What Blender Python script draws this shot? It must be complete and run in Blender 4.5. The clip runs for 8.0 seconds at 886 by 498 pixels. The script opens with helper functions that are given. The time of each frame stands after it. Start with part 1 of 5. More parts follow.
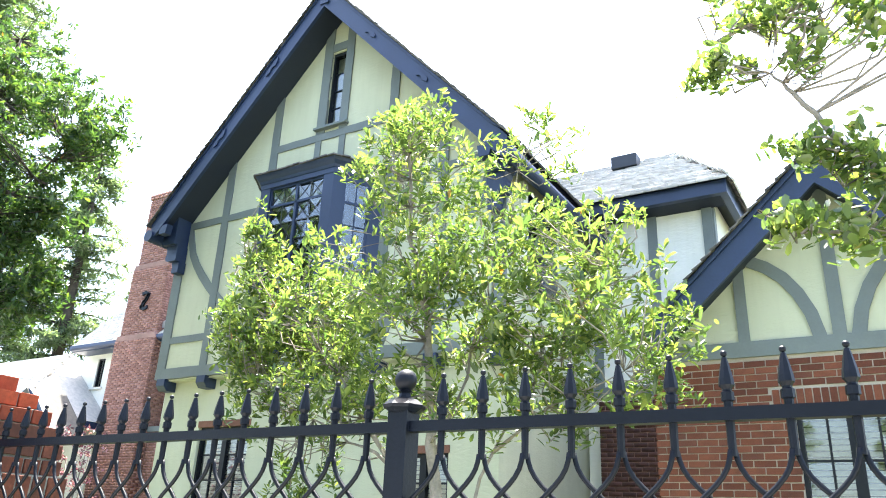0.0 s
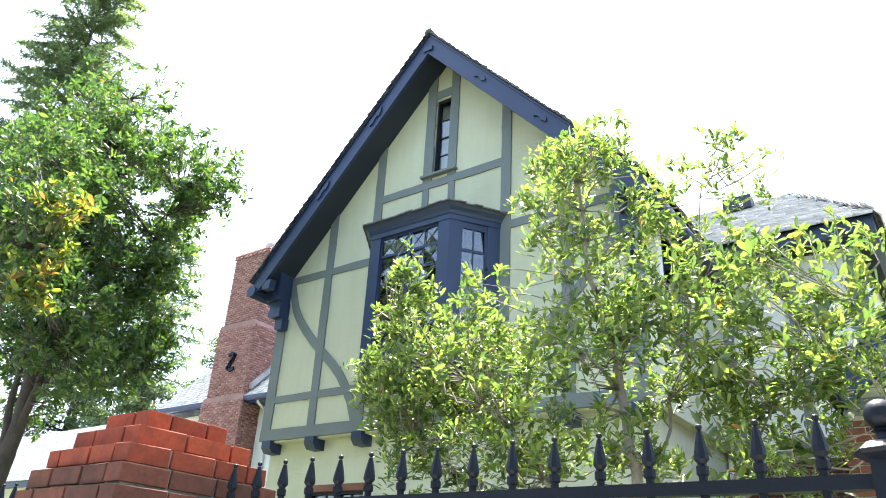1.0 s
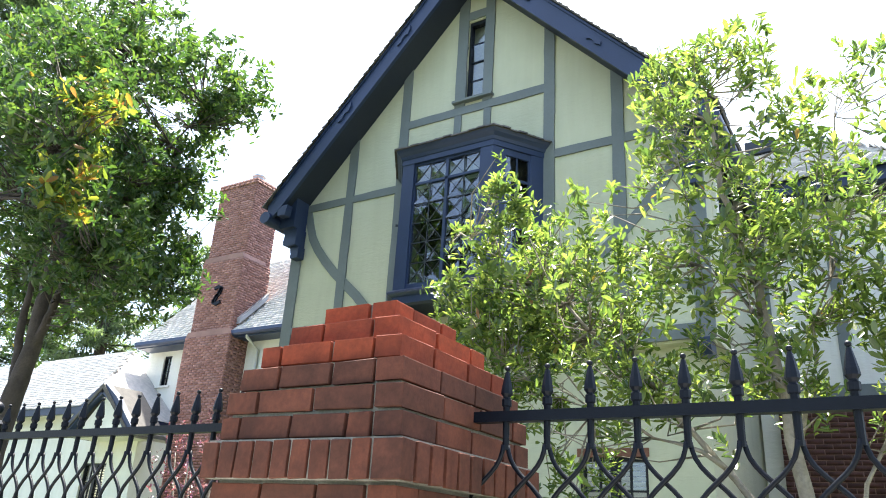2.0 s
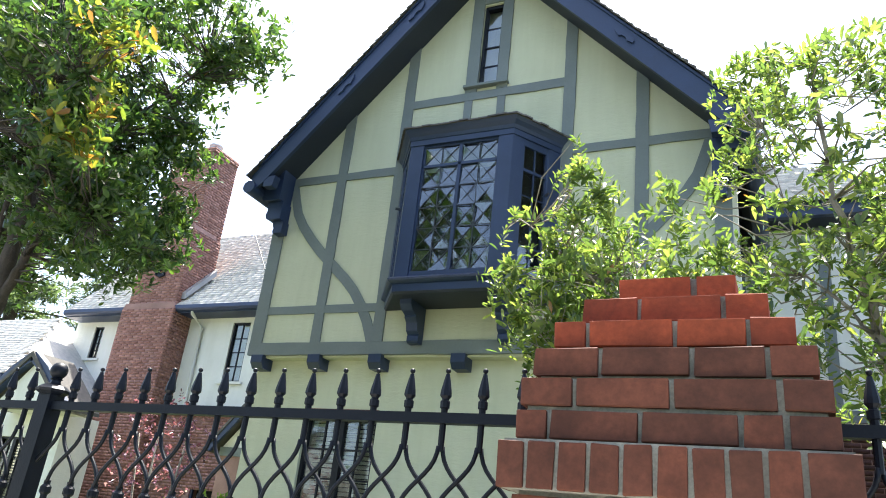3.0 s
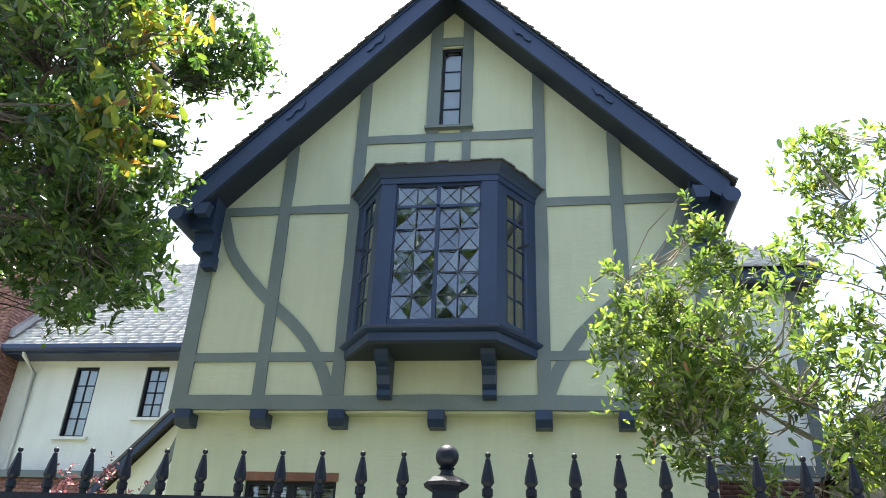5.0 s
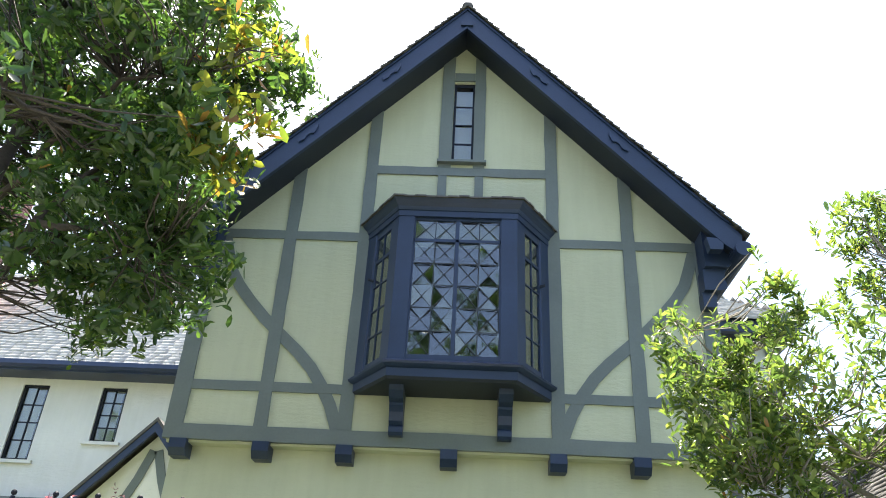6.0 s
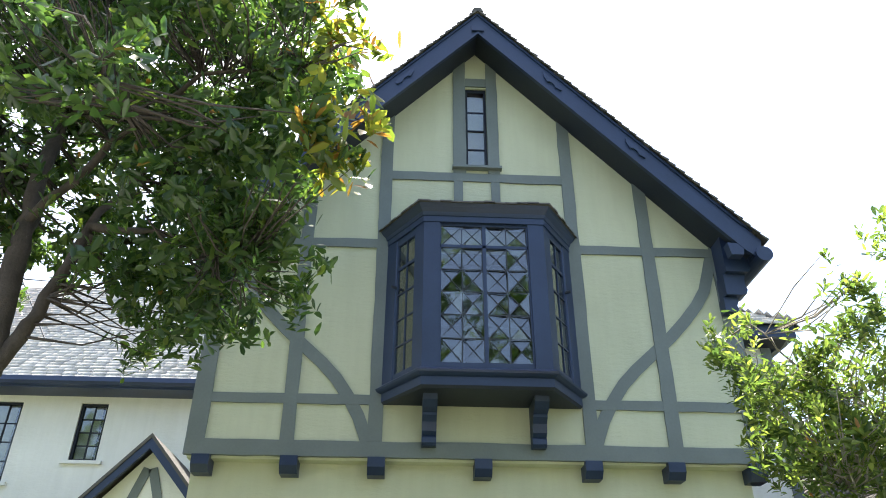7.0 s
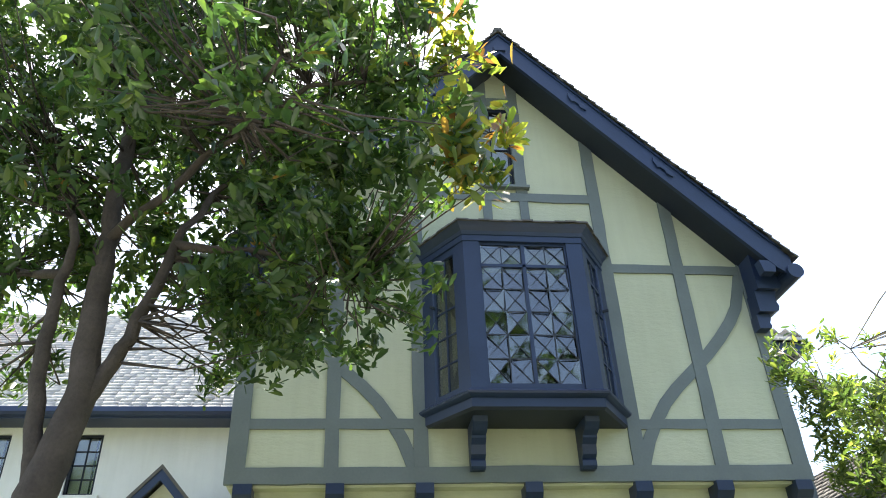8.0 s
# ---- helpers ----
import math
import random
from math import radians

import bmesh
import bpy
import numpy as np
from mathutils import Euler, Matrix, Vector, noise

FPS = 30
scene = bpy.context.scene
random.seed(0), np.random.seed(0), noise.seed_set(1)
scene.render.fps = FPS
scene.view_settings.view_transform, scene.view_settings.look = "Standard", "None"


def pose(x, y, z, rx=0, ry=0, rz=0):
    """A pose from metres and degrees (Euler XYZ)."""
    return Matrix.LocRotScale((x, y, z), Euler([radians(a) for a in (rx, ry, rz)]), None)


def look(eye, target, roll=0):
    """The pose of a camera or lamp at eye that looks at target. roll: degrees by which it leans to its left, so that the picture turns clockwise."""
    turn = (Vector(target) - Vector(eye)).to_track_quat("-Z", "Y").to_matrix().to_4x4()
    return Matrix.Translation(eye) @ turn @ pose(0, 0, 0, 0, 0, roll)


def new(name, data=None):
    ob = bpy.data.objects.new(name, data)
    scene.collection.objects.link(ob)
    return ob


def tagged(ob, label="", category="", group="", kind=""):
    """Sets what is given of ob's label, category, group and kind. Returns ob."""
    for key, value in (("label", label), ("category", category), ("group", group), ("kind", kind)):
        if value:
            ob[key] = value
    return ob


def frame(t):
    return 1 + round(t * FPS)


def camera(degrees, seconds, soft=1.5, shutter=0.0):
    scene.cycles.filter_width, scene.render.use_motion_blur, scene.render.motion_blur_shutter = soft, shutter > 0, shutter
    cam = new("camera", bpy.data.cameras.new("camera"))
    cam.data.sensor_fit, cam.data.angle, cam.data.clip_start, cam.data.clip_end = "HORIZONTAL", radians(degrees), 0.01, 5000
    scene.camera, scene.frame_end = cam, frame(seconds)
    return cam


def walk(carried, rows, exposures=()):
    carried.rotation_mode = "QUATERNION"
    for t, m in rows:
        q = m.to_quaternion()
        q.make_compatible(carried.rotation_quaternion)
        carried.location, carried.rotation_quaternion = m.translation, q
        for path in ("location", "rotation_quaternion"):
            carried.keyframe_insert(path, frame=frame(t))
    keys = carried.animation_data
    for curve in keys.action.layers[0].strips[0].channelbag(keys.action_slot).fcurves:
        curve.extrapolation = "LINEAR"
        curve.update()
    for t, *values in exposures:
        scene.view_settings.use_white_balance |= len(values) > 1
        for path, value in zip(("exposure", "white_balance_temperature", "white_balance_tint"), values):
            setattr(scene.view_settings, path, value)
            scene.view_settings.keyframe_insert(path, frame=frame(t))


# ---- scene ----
cam = camera(61.7, 8.0, soft=1.0)
PATH = [
    (0, (7.768, -0.01, 1.6), (6.78, 1.572, 2.321), 2.62),
    (0.5, (7.193, -0.061, 1.594), (6.144, 1.438, 2.401), 2.67),
    (1, (6.605, 0.002, 1.616), (5.524, 1.445, 2.481), 3.24),
    (1.5, (5.953, -0.059, 1.602), (5.013, 1.511, 2.409), 2.05),
    (1.7, (5.694, -0.109, 1.549), (4.694, 1.439, 2.326), 2.21),
    (2.8, (4.187, -0.204, 1.507), (3.28, 1.452, 2.167), 7.63),
    (3, (3.984, -0.21, 1.521), (3.165, 1.452, 2.275), 6.51),
    (3.5, (3.358, -0.265, 1.576), (2.803, 1.422, 2.495), 7.14),
    (4, (2.749, -0.307, 1.566), (2.22, 1.378, 2.505), 5.48),
    (4.5, (2.11, -0.291, 1.563), (1.683, 1.424, 2.5), 5.68),
    (4.7, (1.852, -0.33, 1.573), (1.491, 1.425, 2.461), 4.29),
    (5.8, (0.541, -0.347, 1.646), (0.455, 1.393, 2.629), 2.03),
    (6, (0.316, -0.353, 1.656), (0.245, 1.384, 2.644), 3.1),
    (6.5, (-0.186, -0.274, 1.666), (-0.231, 1.448, 2.682), -1.2),
    (7, (-0.751, -0.184, 1.666), (-0.665, 1.537, 2.68), 0.3),
    (7.5, (-1.234, -0.107, 1.657), (-1.045, 1.603, 2.676), -0.0),
    (8, (-1.824, 0.039, 1.718), (-1.61, 1.719, 2.783), -2.4),
]
EXPOSURES = [(0.0, 2.70, 6360, 8), (1.0, 2.40, 6360, 8), (2.8, 2.02, 6360, 8), (8.0, 1.90, 6480, 8)]
walk(cam, [(t, look(eye, target, roll)) for t, eye, target, roll in PATH], EXPOSURES)

# ---- world and sun ----
world = bpy.data.worlds.new("sky")
scene.world = world
world.use_nodes = True
wn = world.node_tree
wn.nodes.clear()
SUN_ELEV, SUN_AZ = radians(71), radians(-25)      # azimuth from +y, positive towards +x
sky = wn.nodes.new("ShaderNodeTexSky")
sky.sky_type = "NISHITA"
sky.sun_disc = False
sky.sun_elevation = SUN_ELEV
sky.sun_rotation = SUN_AZ
sky.air_density, sky.dust_density, sky.ozone_density = 1.0, 4.0, 1.0
bg = wn.nodes.new("ShaderNodeBackground")
bg.inputs["Strength"].default_value = 0.15
wo = wn.nodes.new("ShaderNodeOutputWorld")
wn.links.new(sky.outputs[0], bg.inputs["Color"])
wn.links.new(bg.outputs[0], wo.inputs["Surface"])
sun_data = bpy.data.lights.new("sun", "SUN")
sun_data.energy, sun_data.angle, sun_data.color = 5.0, radians(0.53), (1.0, 0.95, 0.86)
sun_dir = Vector((math.sin(SUN_AZ) * math.cos(SUN_ELEV), math.cos(SUN_AZ) * math.cos(SUN_ELEV), math.sin(SUN_ELEV)))
sun = new("sun", sun_data)
sun.matrix_world = look(sun_dir * 60, (0, 0, 0))


# ---- materials ----
def material(name, rough=0.6, metal=0.0, spec=0.5):
    m = bpy.data.materials.new(name)
    m.use_nodes = True
    b = m.node_tree.nodes["Principled BSDF"]
    b.inputs["Roughness"].default_value = rough
    b.inputs["Metallic"].default_value = metal
    b.inputs["Specular IOR Level"].default_value = spec
    return m, m.node_tree, b


def coords(nt, scale=(1, 1, 1)):
    g = nt.nodes.new("ShaderNodeNewGeometry")
    mp = nt.nodes.new("ShaderNodeMapping")
    mp.inputs["Scale"].default_value = scale
    nt.links.new(g.outputs["Position"], mp.inputs["Vector"])
    return mp.outputs[0]


def noise_node(nt, vec, scale, detail=4.0, rough=0.6):
    n = nt.nodes.new("ShaderNodeTexNoise")
    n.inputs["Scale"].default_value = scale
    n.inputs["Detail"].default_value = detail
    n.inputs["Roughness"].default_value = rough
    nt.links.new(vec, n.inputs["Vector"])
    return n.outputs["Fac"]


def ramp(nt, fac, stops):
    r = nt.nodes.new("ShaderNodeValToRGB")
    e = r.color_ramp.elements
    while len(e) < len(stops):
        e.new(0.5)
    for el, (p, c) in zip(e, stops):
        el.position, el.color = p, (*c, 1)
    nt.links.new(fac, r.inputs["Fac"])
    return r.outputs["Color"]


def mix(nt, fac, a, b, mode="MIX"):
    n = nt.nodes.new("ShaderNodeMix")
    n.data_type, n.blend_type = "RGBA", mode
    for sock, v in ((n.inputs[0], fac), (n.inputs[6], a), (n.inputs[7], b)):
        if isinstance(v, (int, float)):
            sock.default_value = v
        elif isinstance(v, tuple):
            sock.default_value = (*v, 1)
        else:
            nt.links.new(v, sock)
    return n.outputs[2]


def bump(nt, b, height, strength=0.3, dist=0.01):
    n = nt.nodes.new("ShaderNodeBump")
    n.inputs["Strength"].default_value = strength
    n.inputs["Distance"].default_value = dist
    nt.links.new(height, n.inputs["Height"])
    nt.links.new(n.outputs[0], b.inputs["Normal"])


def scaled(c, k):
    return tuple(min(1.0, v * k) for v in c)


def plain(name, base, rough=0.6, metal=0.0, var=0.12, fine=60.0, coarse=1.6, relief=0.25, dist=0.004, spec=0.5, stretch=(1, 1, 1)):
    m, nt, b = material(name, rough, metal, spec)
    v = coords(nt, stretch)
    big, small = noise_node(nt, v, coarse, 5), noise_node(nt, v, fine, 3)
    c1 = ramp(nt, big, [(0.3, scaled(base, 1 - var)), (0.7, scaled(base, 1 + var))])
    c2 = ramp(nt, small, [(0.25, (1 - var, 1 - var, 1 - var)), (0.75, (1.0, 1.0, 1.0))])
    nt.links.new(mix(nt, 1.0, c1, c2, "MULTIPLY"), b.inputs["Base Color"])
    bump(nt, b, small, relief, dist)
    return m


def varied(name, stops, rough=0.8, fine=70.0, relief=0.4, dist=0.004, island=False, dirt=(0.55, 1.0), stain=0.77):
    """Alike pieces whose colour changes from piece to piece."""
    m, nt, b = material(name, rough, 0.0, 0.3)
    if island:
        fac = nt.nodes.new("ShaderNodeNewGeometry").outputs["Random Per Island"]
    else:
        fac = nt.nodes.new("ShaderNodeObjectInfo").outputs["Random"]
    c = ramp(nt, fac, stops)
    v = coords(nt)
    small, big = noise_node(nt, v, fine, 5, 0.7), noise_node(nt, v, 9.0, 4)
    g = ramp(nt, small, [(0.2, (dirt[0],) * 3), (0.65, (dirt[1],) * 3)])
    c = mix(nt, 1.0, c, g, "MULTIPLY")
    g2 = ramp(nt, big, [(0.3, (stain,) * 3), (0.7, (1.05, 1.02, 1.0))])
    nt.links.new(mix(nt, 1.0, c, g2, "MULTIPLY"), b.inputs["Base Color"])
    bump(nt, b, small, relief, dist)
    return m


def stucco(name, base, lap=0.0):
    m, nt, b = material(name, 0.9, 0.0, 0.2)
    v = coords(nt)
    big, mid = noise_node(nt, v, 0.9, 6), noise_node(nt, v, 9.0, 5)
    streak = noise_node(nt, coords(nt, (5.0, 5.0, 0.5)), 1.2, 4)
    c = ramp(nt, big, [(0.3, scaled(base, 0.93)), (0.72, scaled(base, 1.05))])
    s = ramp(nt, streak, [(0.3, (0.9, 0.9, 0.88)), (0.6, (1.0, 1.0, 1.0))])
    nt.links.new(mix(nt, 0.6, c, mix(nt, 1.0, c, s, "MULTIPLY")), b.inputs["Base Color"])
    rough = noise_node(nt, coords(nt, (1.0, 1.0, 3.0)), 7.0, 6, 0.65)
    bump(nt, b, rough, 0.45, 0.02)
    return m


def leaf_material(name, stops, trans=0.5, gloss=0.35, shine=0.55):
    m = bpy.data.materials.new(name)
    m.use_nodes = True
    nt = m.node_tree
    b = nt.nodes["Principled BSDF"]
    g = nt.nodes.new("ShaderNodeNewGeometry")
    c = ramp(nt, g.outputs["Random Per Island"], stops)
    nt.links.new(c, b.inputs["Base Color"])
    b.inputs["Roughness"].default_value = gloss
    b.inputs["Specular IOR Level"].default_value = shine
    t = nt.nodes.new("ShaderNodeBsdfTranslucent")
    bright = mix(nt, 1.0, c, (2.0, 2.15, 1.0), "MULTIPLY")
    nt.links.new(bright, t.inputs["Color"])
    mx = nt.nodes.new("ShaderNodeMixShader")
    mx.inputs[0].default_value = trans
    nt.links.new(b.outputs[0], mx.inputs[1])
    nt.links.new(t.outputs[0], mx.inputs[2])
    nt.links.new(mx.outputs[0], nt.nodes["Material Output"].inputs["Surface"])
    return m


STUCCO = stucco("yellow green stucco", (0.54, 0.55, 0.405))
WHITE_STUCCO = stucco("white stucco", (0.78, 0.77, 0.70))
TIMBER = plain("grey green timber paint", (0.155, 0.178, 0.172), 0.65, var=0.1, fine=35, stretch=(1, 1, 1))
NAVY = plain("navy trim paint", (0.019, 0.034, 0.084), 0.42, var=0.15, fine=40, relief=0.15)
SOFFIT = plain("dark soffit boards", (0.014, 0.020, 0.036), 0.6, var=0.15, fine=30)
IRON = plain("black iron paint", (0.0035, 0.0055, 0.011), 0.45, var=0.25, fine=90, relief=0.4, dist=0.002, spec=0.2)
SASH = plain("near-black window paint", (0.006, 0.008, 0.013), 0.45, var=0.2, fine=60, spec=0.3)
PALE_MORTAR = plain("pale mortar", (0.44, 0.39, 0.33), 0.95, var=0.2, fine=120, relief=0.6)
MORTAR = plain("grey mortar", (0.25, 0.245, 0.21), 0.95, var=0.4, fine=120, relief=0.6)
BRICK = varied("red brick", [(0.0, (0.09, 0.034, 0.021)), (0.3, (0.125, 0.043, 0.025)), (0.65, (0.16, 0.052, 0.029)), (1.0, (0.10, 0.038, 0.023))], fine=55, relief=0.4, dist=0.003, dirt=(0.6, 1.05), stain=0.5)
# brighter copy of the red brick, with sunlight put into its colour
SUNLIT_BRICK = varied("red brick with painted sunlight", [(0.0, (0.20, 0.042, 0.018)), (0.5, (0.28, 0.056, 0.022)), (1.0, (0.34, 0.07, 0.026))], fine=55, relief=0.4, dist=0.003, dirt=(0.65, 1.05), stain=0.6)
GARAGE_BRICK = varied("orange red brick", [(0.0, (0.13, 0.042, 0.024)), (0.4, (0.18, 0.058, 0.032)), (0.8, (0.23, 0.078, 0.043)), (1.0, (0.15, 0.054, 0.034))])
BRICK_JOINED = varied("red brick bed", [(0.0, (0.20, 0.055, 0.036)), (0.4, (0.28, 0.078, 0.048)), (0.8, (0.34, 0.10, 0.06)), (1.0, (0.23, 0.075, 0.055))], island=True)
# darker brick copy: the shade on the recessed wall is in its colour
SHADED_BRICK = varied("brick with painted-in shade", [(0.0, (0.075, 0.035, 0.03)), (1.0, (0.12, 0.055, 0.045))], island=True)
CHIMNEY_BRICK = varied("weathered chimney brick", [(0.0, (0.26, 0.13, 0.105)), (0.5, (0.33, 0.17, 0.14)), (1.0, (0.39, 0.22, 0.185))], island=True, fine=40, dirt=(0.8, 1.02))
CHIMNEY_BED = plain("brick coloured mortar", (0.32, 0.19, 0.16), 0.95, var=0.2, fine=60, relief=0.5)
SHINGLE = varied("pale grey asphalt shingle", [(0.0, (0.54, 0.53, 0.50)), (0.5, (0.68, 0.66, 0.62)), (1.0, (0.78, 0.76, 0.71))], rough=0.95, fine=90, island=True, dirt=(0.8, 1.0))
DARK_SHINGLE = varied("brown grey shingle", [(0.0, (0.10, 0.095, 0.09)), (1.0, (0.19, 0.18, 0.165))], rough=0.95, fine=90, island=True, dirt=(0.7, 1.0))
BARK = plain("grey brown bark", (0.29, 0.255, 0.21), 0.9, var=0.3, fine=45, coarse=5, relief=0.7, dist=0.01)
DARK_BARK = plain("dark bark", (0.075, 0.06, 0.05), 0.9, var=0.3, fine=45, coarse=5, relief=0.7, dist=0.01)
LEAF_A = leaf_material("sunlit yellow green leaves", [(0.0, (0.045, 0.078, 0.030)), (0.45, (0.085, 0.125, 0.042)), (0.8, (0.15, 0.19, 0.06)), (0.995, (0.21, 0.24, 0.075)), (1.0, (0.32, 0.13, 0.03))], 0.48, 0.25, 0.9)
LEAF_B = leaf_material("dark green leaves", [(0.0, (0.026, 0.055, 0.022)), (0.5, (0.045, 0.086, 0.028)), (0.9, (0.080, 0.125, 0.034)), (0.996, (0.10, 0.135, 0.03)), (1.0, (0.22, 0.09, 0.025))], 0.45, 0.28, 0.6)
LEAF_TIP = leaf_material("young leaves", [(0.0, (0.08, 0.12, 0.028)), (0.45, (0.14, 0.16, 0.034)), (0.76, (0.19, 0.165, 0.034)), (0.88, (0.19, 0.088, 0.03)), (1.0, (0.14, 0.06, 0.03))], 0.64, 0.3)
LEAF_HEDGE = leaf_material("hedge leaves", [(0.0, (0.05, 0.10, 0.015)), (1.0, (0.13, 0.20, 0.03))], 0.4)
LEAF_RED = leaf_material("plum leaves", [(0.0, (0.06, 0.026, 0.045)), (0.5, (0.11, 0.036, 0.075)), (0.8, (0.22, 0.07, 0.16)), (1.0, (0.36, 0.2, 0.33))], 0.4)
NEEDLES = leaf_material("conifer needles", [(0.0, (0.07, 0.10, 0.07)), (1.0, (0.15, 0.19, 0.125))], 0.4, 0.6)
PETAL = plain("white petals", (0.8, 0.79, 0.74), 0.7, var=0.05)
CURTAIN = plain("cream blind slats", (0.62, 0.60, 0.44), 0.7, var=0.08)
DRAPE = plain("brown drape", (0.10, 0.085, 0.06), 0.9, var=0.2, fine=30)
# near-black colour that stands in for the shade inside the rooms
ROOM_SHADE = plain("room with painted-in shade", (0.02, 0.02, 0.022), 0.9, var=0.2)
LEAD = plain("dark lead cames", (0.03, 0.035, 0.045), 0.5, var=0.2)
GROUND = plain("garden soil and lawn", (0.10, 0.12, 0.045), 0.95, var=0.35, fine=25, coarse=0.8, relief=0.6, dist=0.02)
PAVE = plain("pavement concrete", (0.42, 0.41, 0.38), 0.9, var=0.12, fine=50)
ASPHALT = plain("asphalt", (0.06, 0.06, 0.06), 0.9, var=0.15, fine=80)
FLASH = plain("galvanised flashing", (0.45, 0.45, 0.46), 0.5, 0.6, var=0.15)
STONE = plain("pale garden stone", (0.5, 0.48, 0.42), 0.9, var=0.15)


def glass_material(name, tint=(0.02, 0.025, 0.03), gloss=0.03):
    """Old window glass in front of a dim room: a clear reflection over dark."""
    m = bpy.data.materials.new(name)
    m.use_nodes = True
    nt = m.node_tree
    b = nt.nodes["Principled BSDF"]
    b.inputs["Base Color"].default_value = (*tint, 1)
    b.inputs["Roughness"].default_value = gloss
    b.inputs["IOR"].default_value = 1.52
    b.inputs["Specular IOR Level"].default_value = 0.5
    b.inputs["Transmission Weight"].default_value = 1.0
    return m


GLASS = glass_material("window glass", (0.8, 0.85, 0.85))
BEVEL_GLASS = glass_material("bevelled window glass", (0.6, 0.66, 0.68))
BEVEL_GLASS.node_tree.nodes["Principled BSDF"].inputs["IOR"].default_value = 1.9
GLASS.node_tree.nodes["Principled BSDF"].inputs["IOR"].default_value = 1.85


# ---- building helpers ----
def box(bm, x0, x1, y0, y1, z0, z1):
    vs = [bm.verts.new((x, y, z)) for z in (z0, z1) for x, y in ((x0, y0), (x1, y0), (x1, y1), (x0, y1))]
    for f in ((3, 2, 1, 0), (4, 5, 6, 7), (0, 1, 5, 4), (1, 2, 6, 5), (2, 3, 7, 6), (3, 0, 4, 7)):
        bm.faces.new([vs[i] for i in f])


def prism(bm, outline, y0, y1, axis="y"):
    """A flat outline of (a, z) pairs, pushed from y0 to y1 along an axis."""
    put = (lambda a, d, z: (a, d, z)) if axis == "y" else ((lambda a, d, z: (d, a, z)) if axis == "x" else (lambda a, d, z: (a, z, d)))
    n = len(outline)
    front = [bm.verts.new(put(a, y0, z)) for a, z in outline]
    back = [bm.verts.new(put(a, y1, z)) for a, z in outline]
    bm.faces.new(front)
    bm.faces.new(back[::-1])
    for i in range(n):
        j = (i + 1) % n
        bm.faces.new((front[j], front[i], back[i], back[j]))


def strip(points, width):
    """The outline of a band of that width along a line of (a, z) points."""
    left, right = [], []
    for i, p in enumerate(points):
        a, b = points[max(i - 1, 0)], points[min(i + 1, len(points) - 1)]
        d = Vector((b[0] - a[0], b[1] - a[1])).normalized()
        nx, nz = -d.y * width / 2, d.x * width / 2
        left.append((p[0] + nx, p[1] + nz))
        right.append((p[0] - nx, p[1] - nz))
    return left, right


def band(bm, points, width, y0, y1):
    left, right = strip(points, width)
    prism(bm, left + right[::-1], y0, y1)


def wavy(outline, amp=0.006, step=0.22):
    """The same outline with slightly uneven, hand-painted edges."""
    out = []
    for i, (a, z) in enumerate(outline):
        b, w = outline[(i + 1) % len(outline)]
        L = math.hypot(b - a, w - z)
        n = max(1, int(L / step))
        for k in range(n):
            u = k / n
            x, y = a + (b - a) * u, z + (w - z) * u
            if k and L > 0.4:
                j = noise.noise(Vector((x * 3.1 + 7.7, y * 3.1, i * 5.3))) * amp * 2
                x, y = x - (w - z) / L * j, y + (b - a) / L * j
            out.append((x, y))
    return out


def lathe(bm, profile, cx, cy, seg=12, z0=0.0):
    rings = []
    for r, z in profile:
        rings.append([bm.verts.new((cx + r * math.cos(2 * math.pi * k / seg), cy + r * math.sin(2 * math.pi * k / seg), z0 + z)) for k in range(seg)])
    for a, b in zip(rings, rings[1:]):
        for k in range(seg):
            bm.faces.new((a[k], a[(k + 1) % seg], b[(k + 1) % seg], b[k]))
    bm.faces.new(rings[0][::-1])
    bm.faces.new(rings[-1])


def tube(bm, points, radii, seg=7):
    """A round limb along points, with a radius at each."""
    rings = []
    for i, p in enumerate(points):
        p = Vector(p)
        d = (Vector(points[min(i + 1, len(points) - 1)]) - Vector(points[max(i - 1, 0)])).normalized()
        u = d.orthogonal().normalized()
        w = d.cross(u)
        rings.append([bm.verts.new(p + radii[i] * (math.cos(2 * math.pi * k / seg) * u + math.sin(2 * math.pi * k / seg) * w)) for k in range(seg)])
    for a, b in zip(rings, rings[1:]):
        off = min(range(seg), key=lambda s: (a[0].co - b[s].co).length)
        for k in range(seg):
            bm.faces.new((a[k], a[(k + 1) % seg], b[(k + 1 + off) % seg], b[(k + off) % seg]))
    bm.faces.new(rings[0][::-1])
    bm.faces.new(rings[-1])


def mesh_of(name, bm, mat, smooth=False, soft=0.0):
    if soft:
        es = [e for e in bm.edges if len(e.link_faces) == 2 and e.calc_face_angle(0) > 0.5]
        bmesh.ops.bevel(bm, geom=es, offset=soft, segments=1, affect="EDGES", clamp_overlap=True)
    bmesh.ops.recalc_face_normals(bm, faces=bm.faces)
    me = bpy.data.meshes.new(name)
    bm.to_mesh(me)
    bm.free()
    me.materials.append(mat)
    if smooth:
        for p in me.polygons:
            p.use_smooth = True
    return me


def part(name, bm, mat, parent=None, label="", smooth=False, soft=0.0):
    ob = new(name, mesh_of(name, bm, mat, smooth, soft))
    if parent:
        ob.parent = parent
    if label:
        ob["label"] = label
    return ob


def boxed(name, mat, parent, dims, label="", soft=0.004):
    bm = bmesh.new()
    box(bm, *dims)
    return part(name, bm, mat, parent, label, soft=soft)


def thing(name, label, category, group="", kind=""):
    return tagged(new(name), label, category, group, kind)


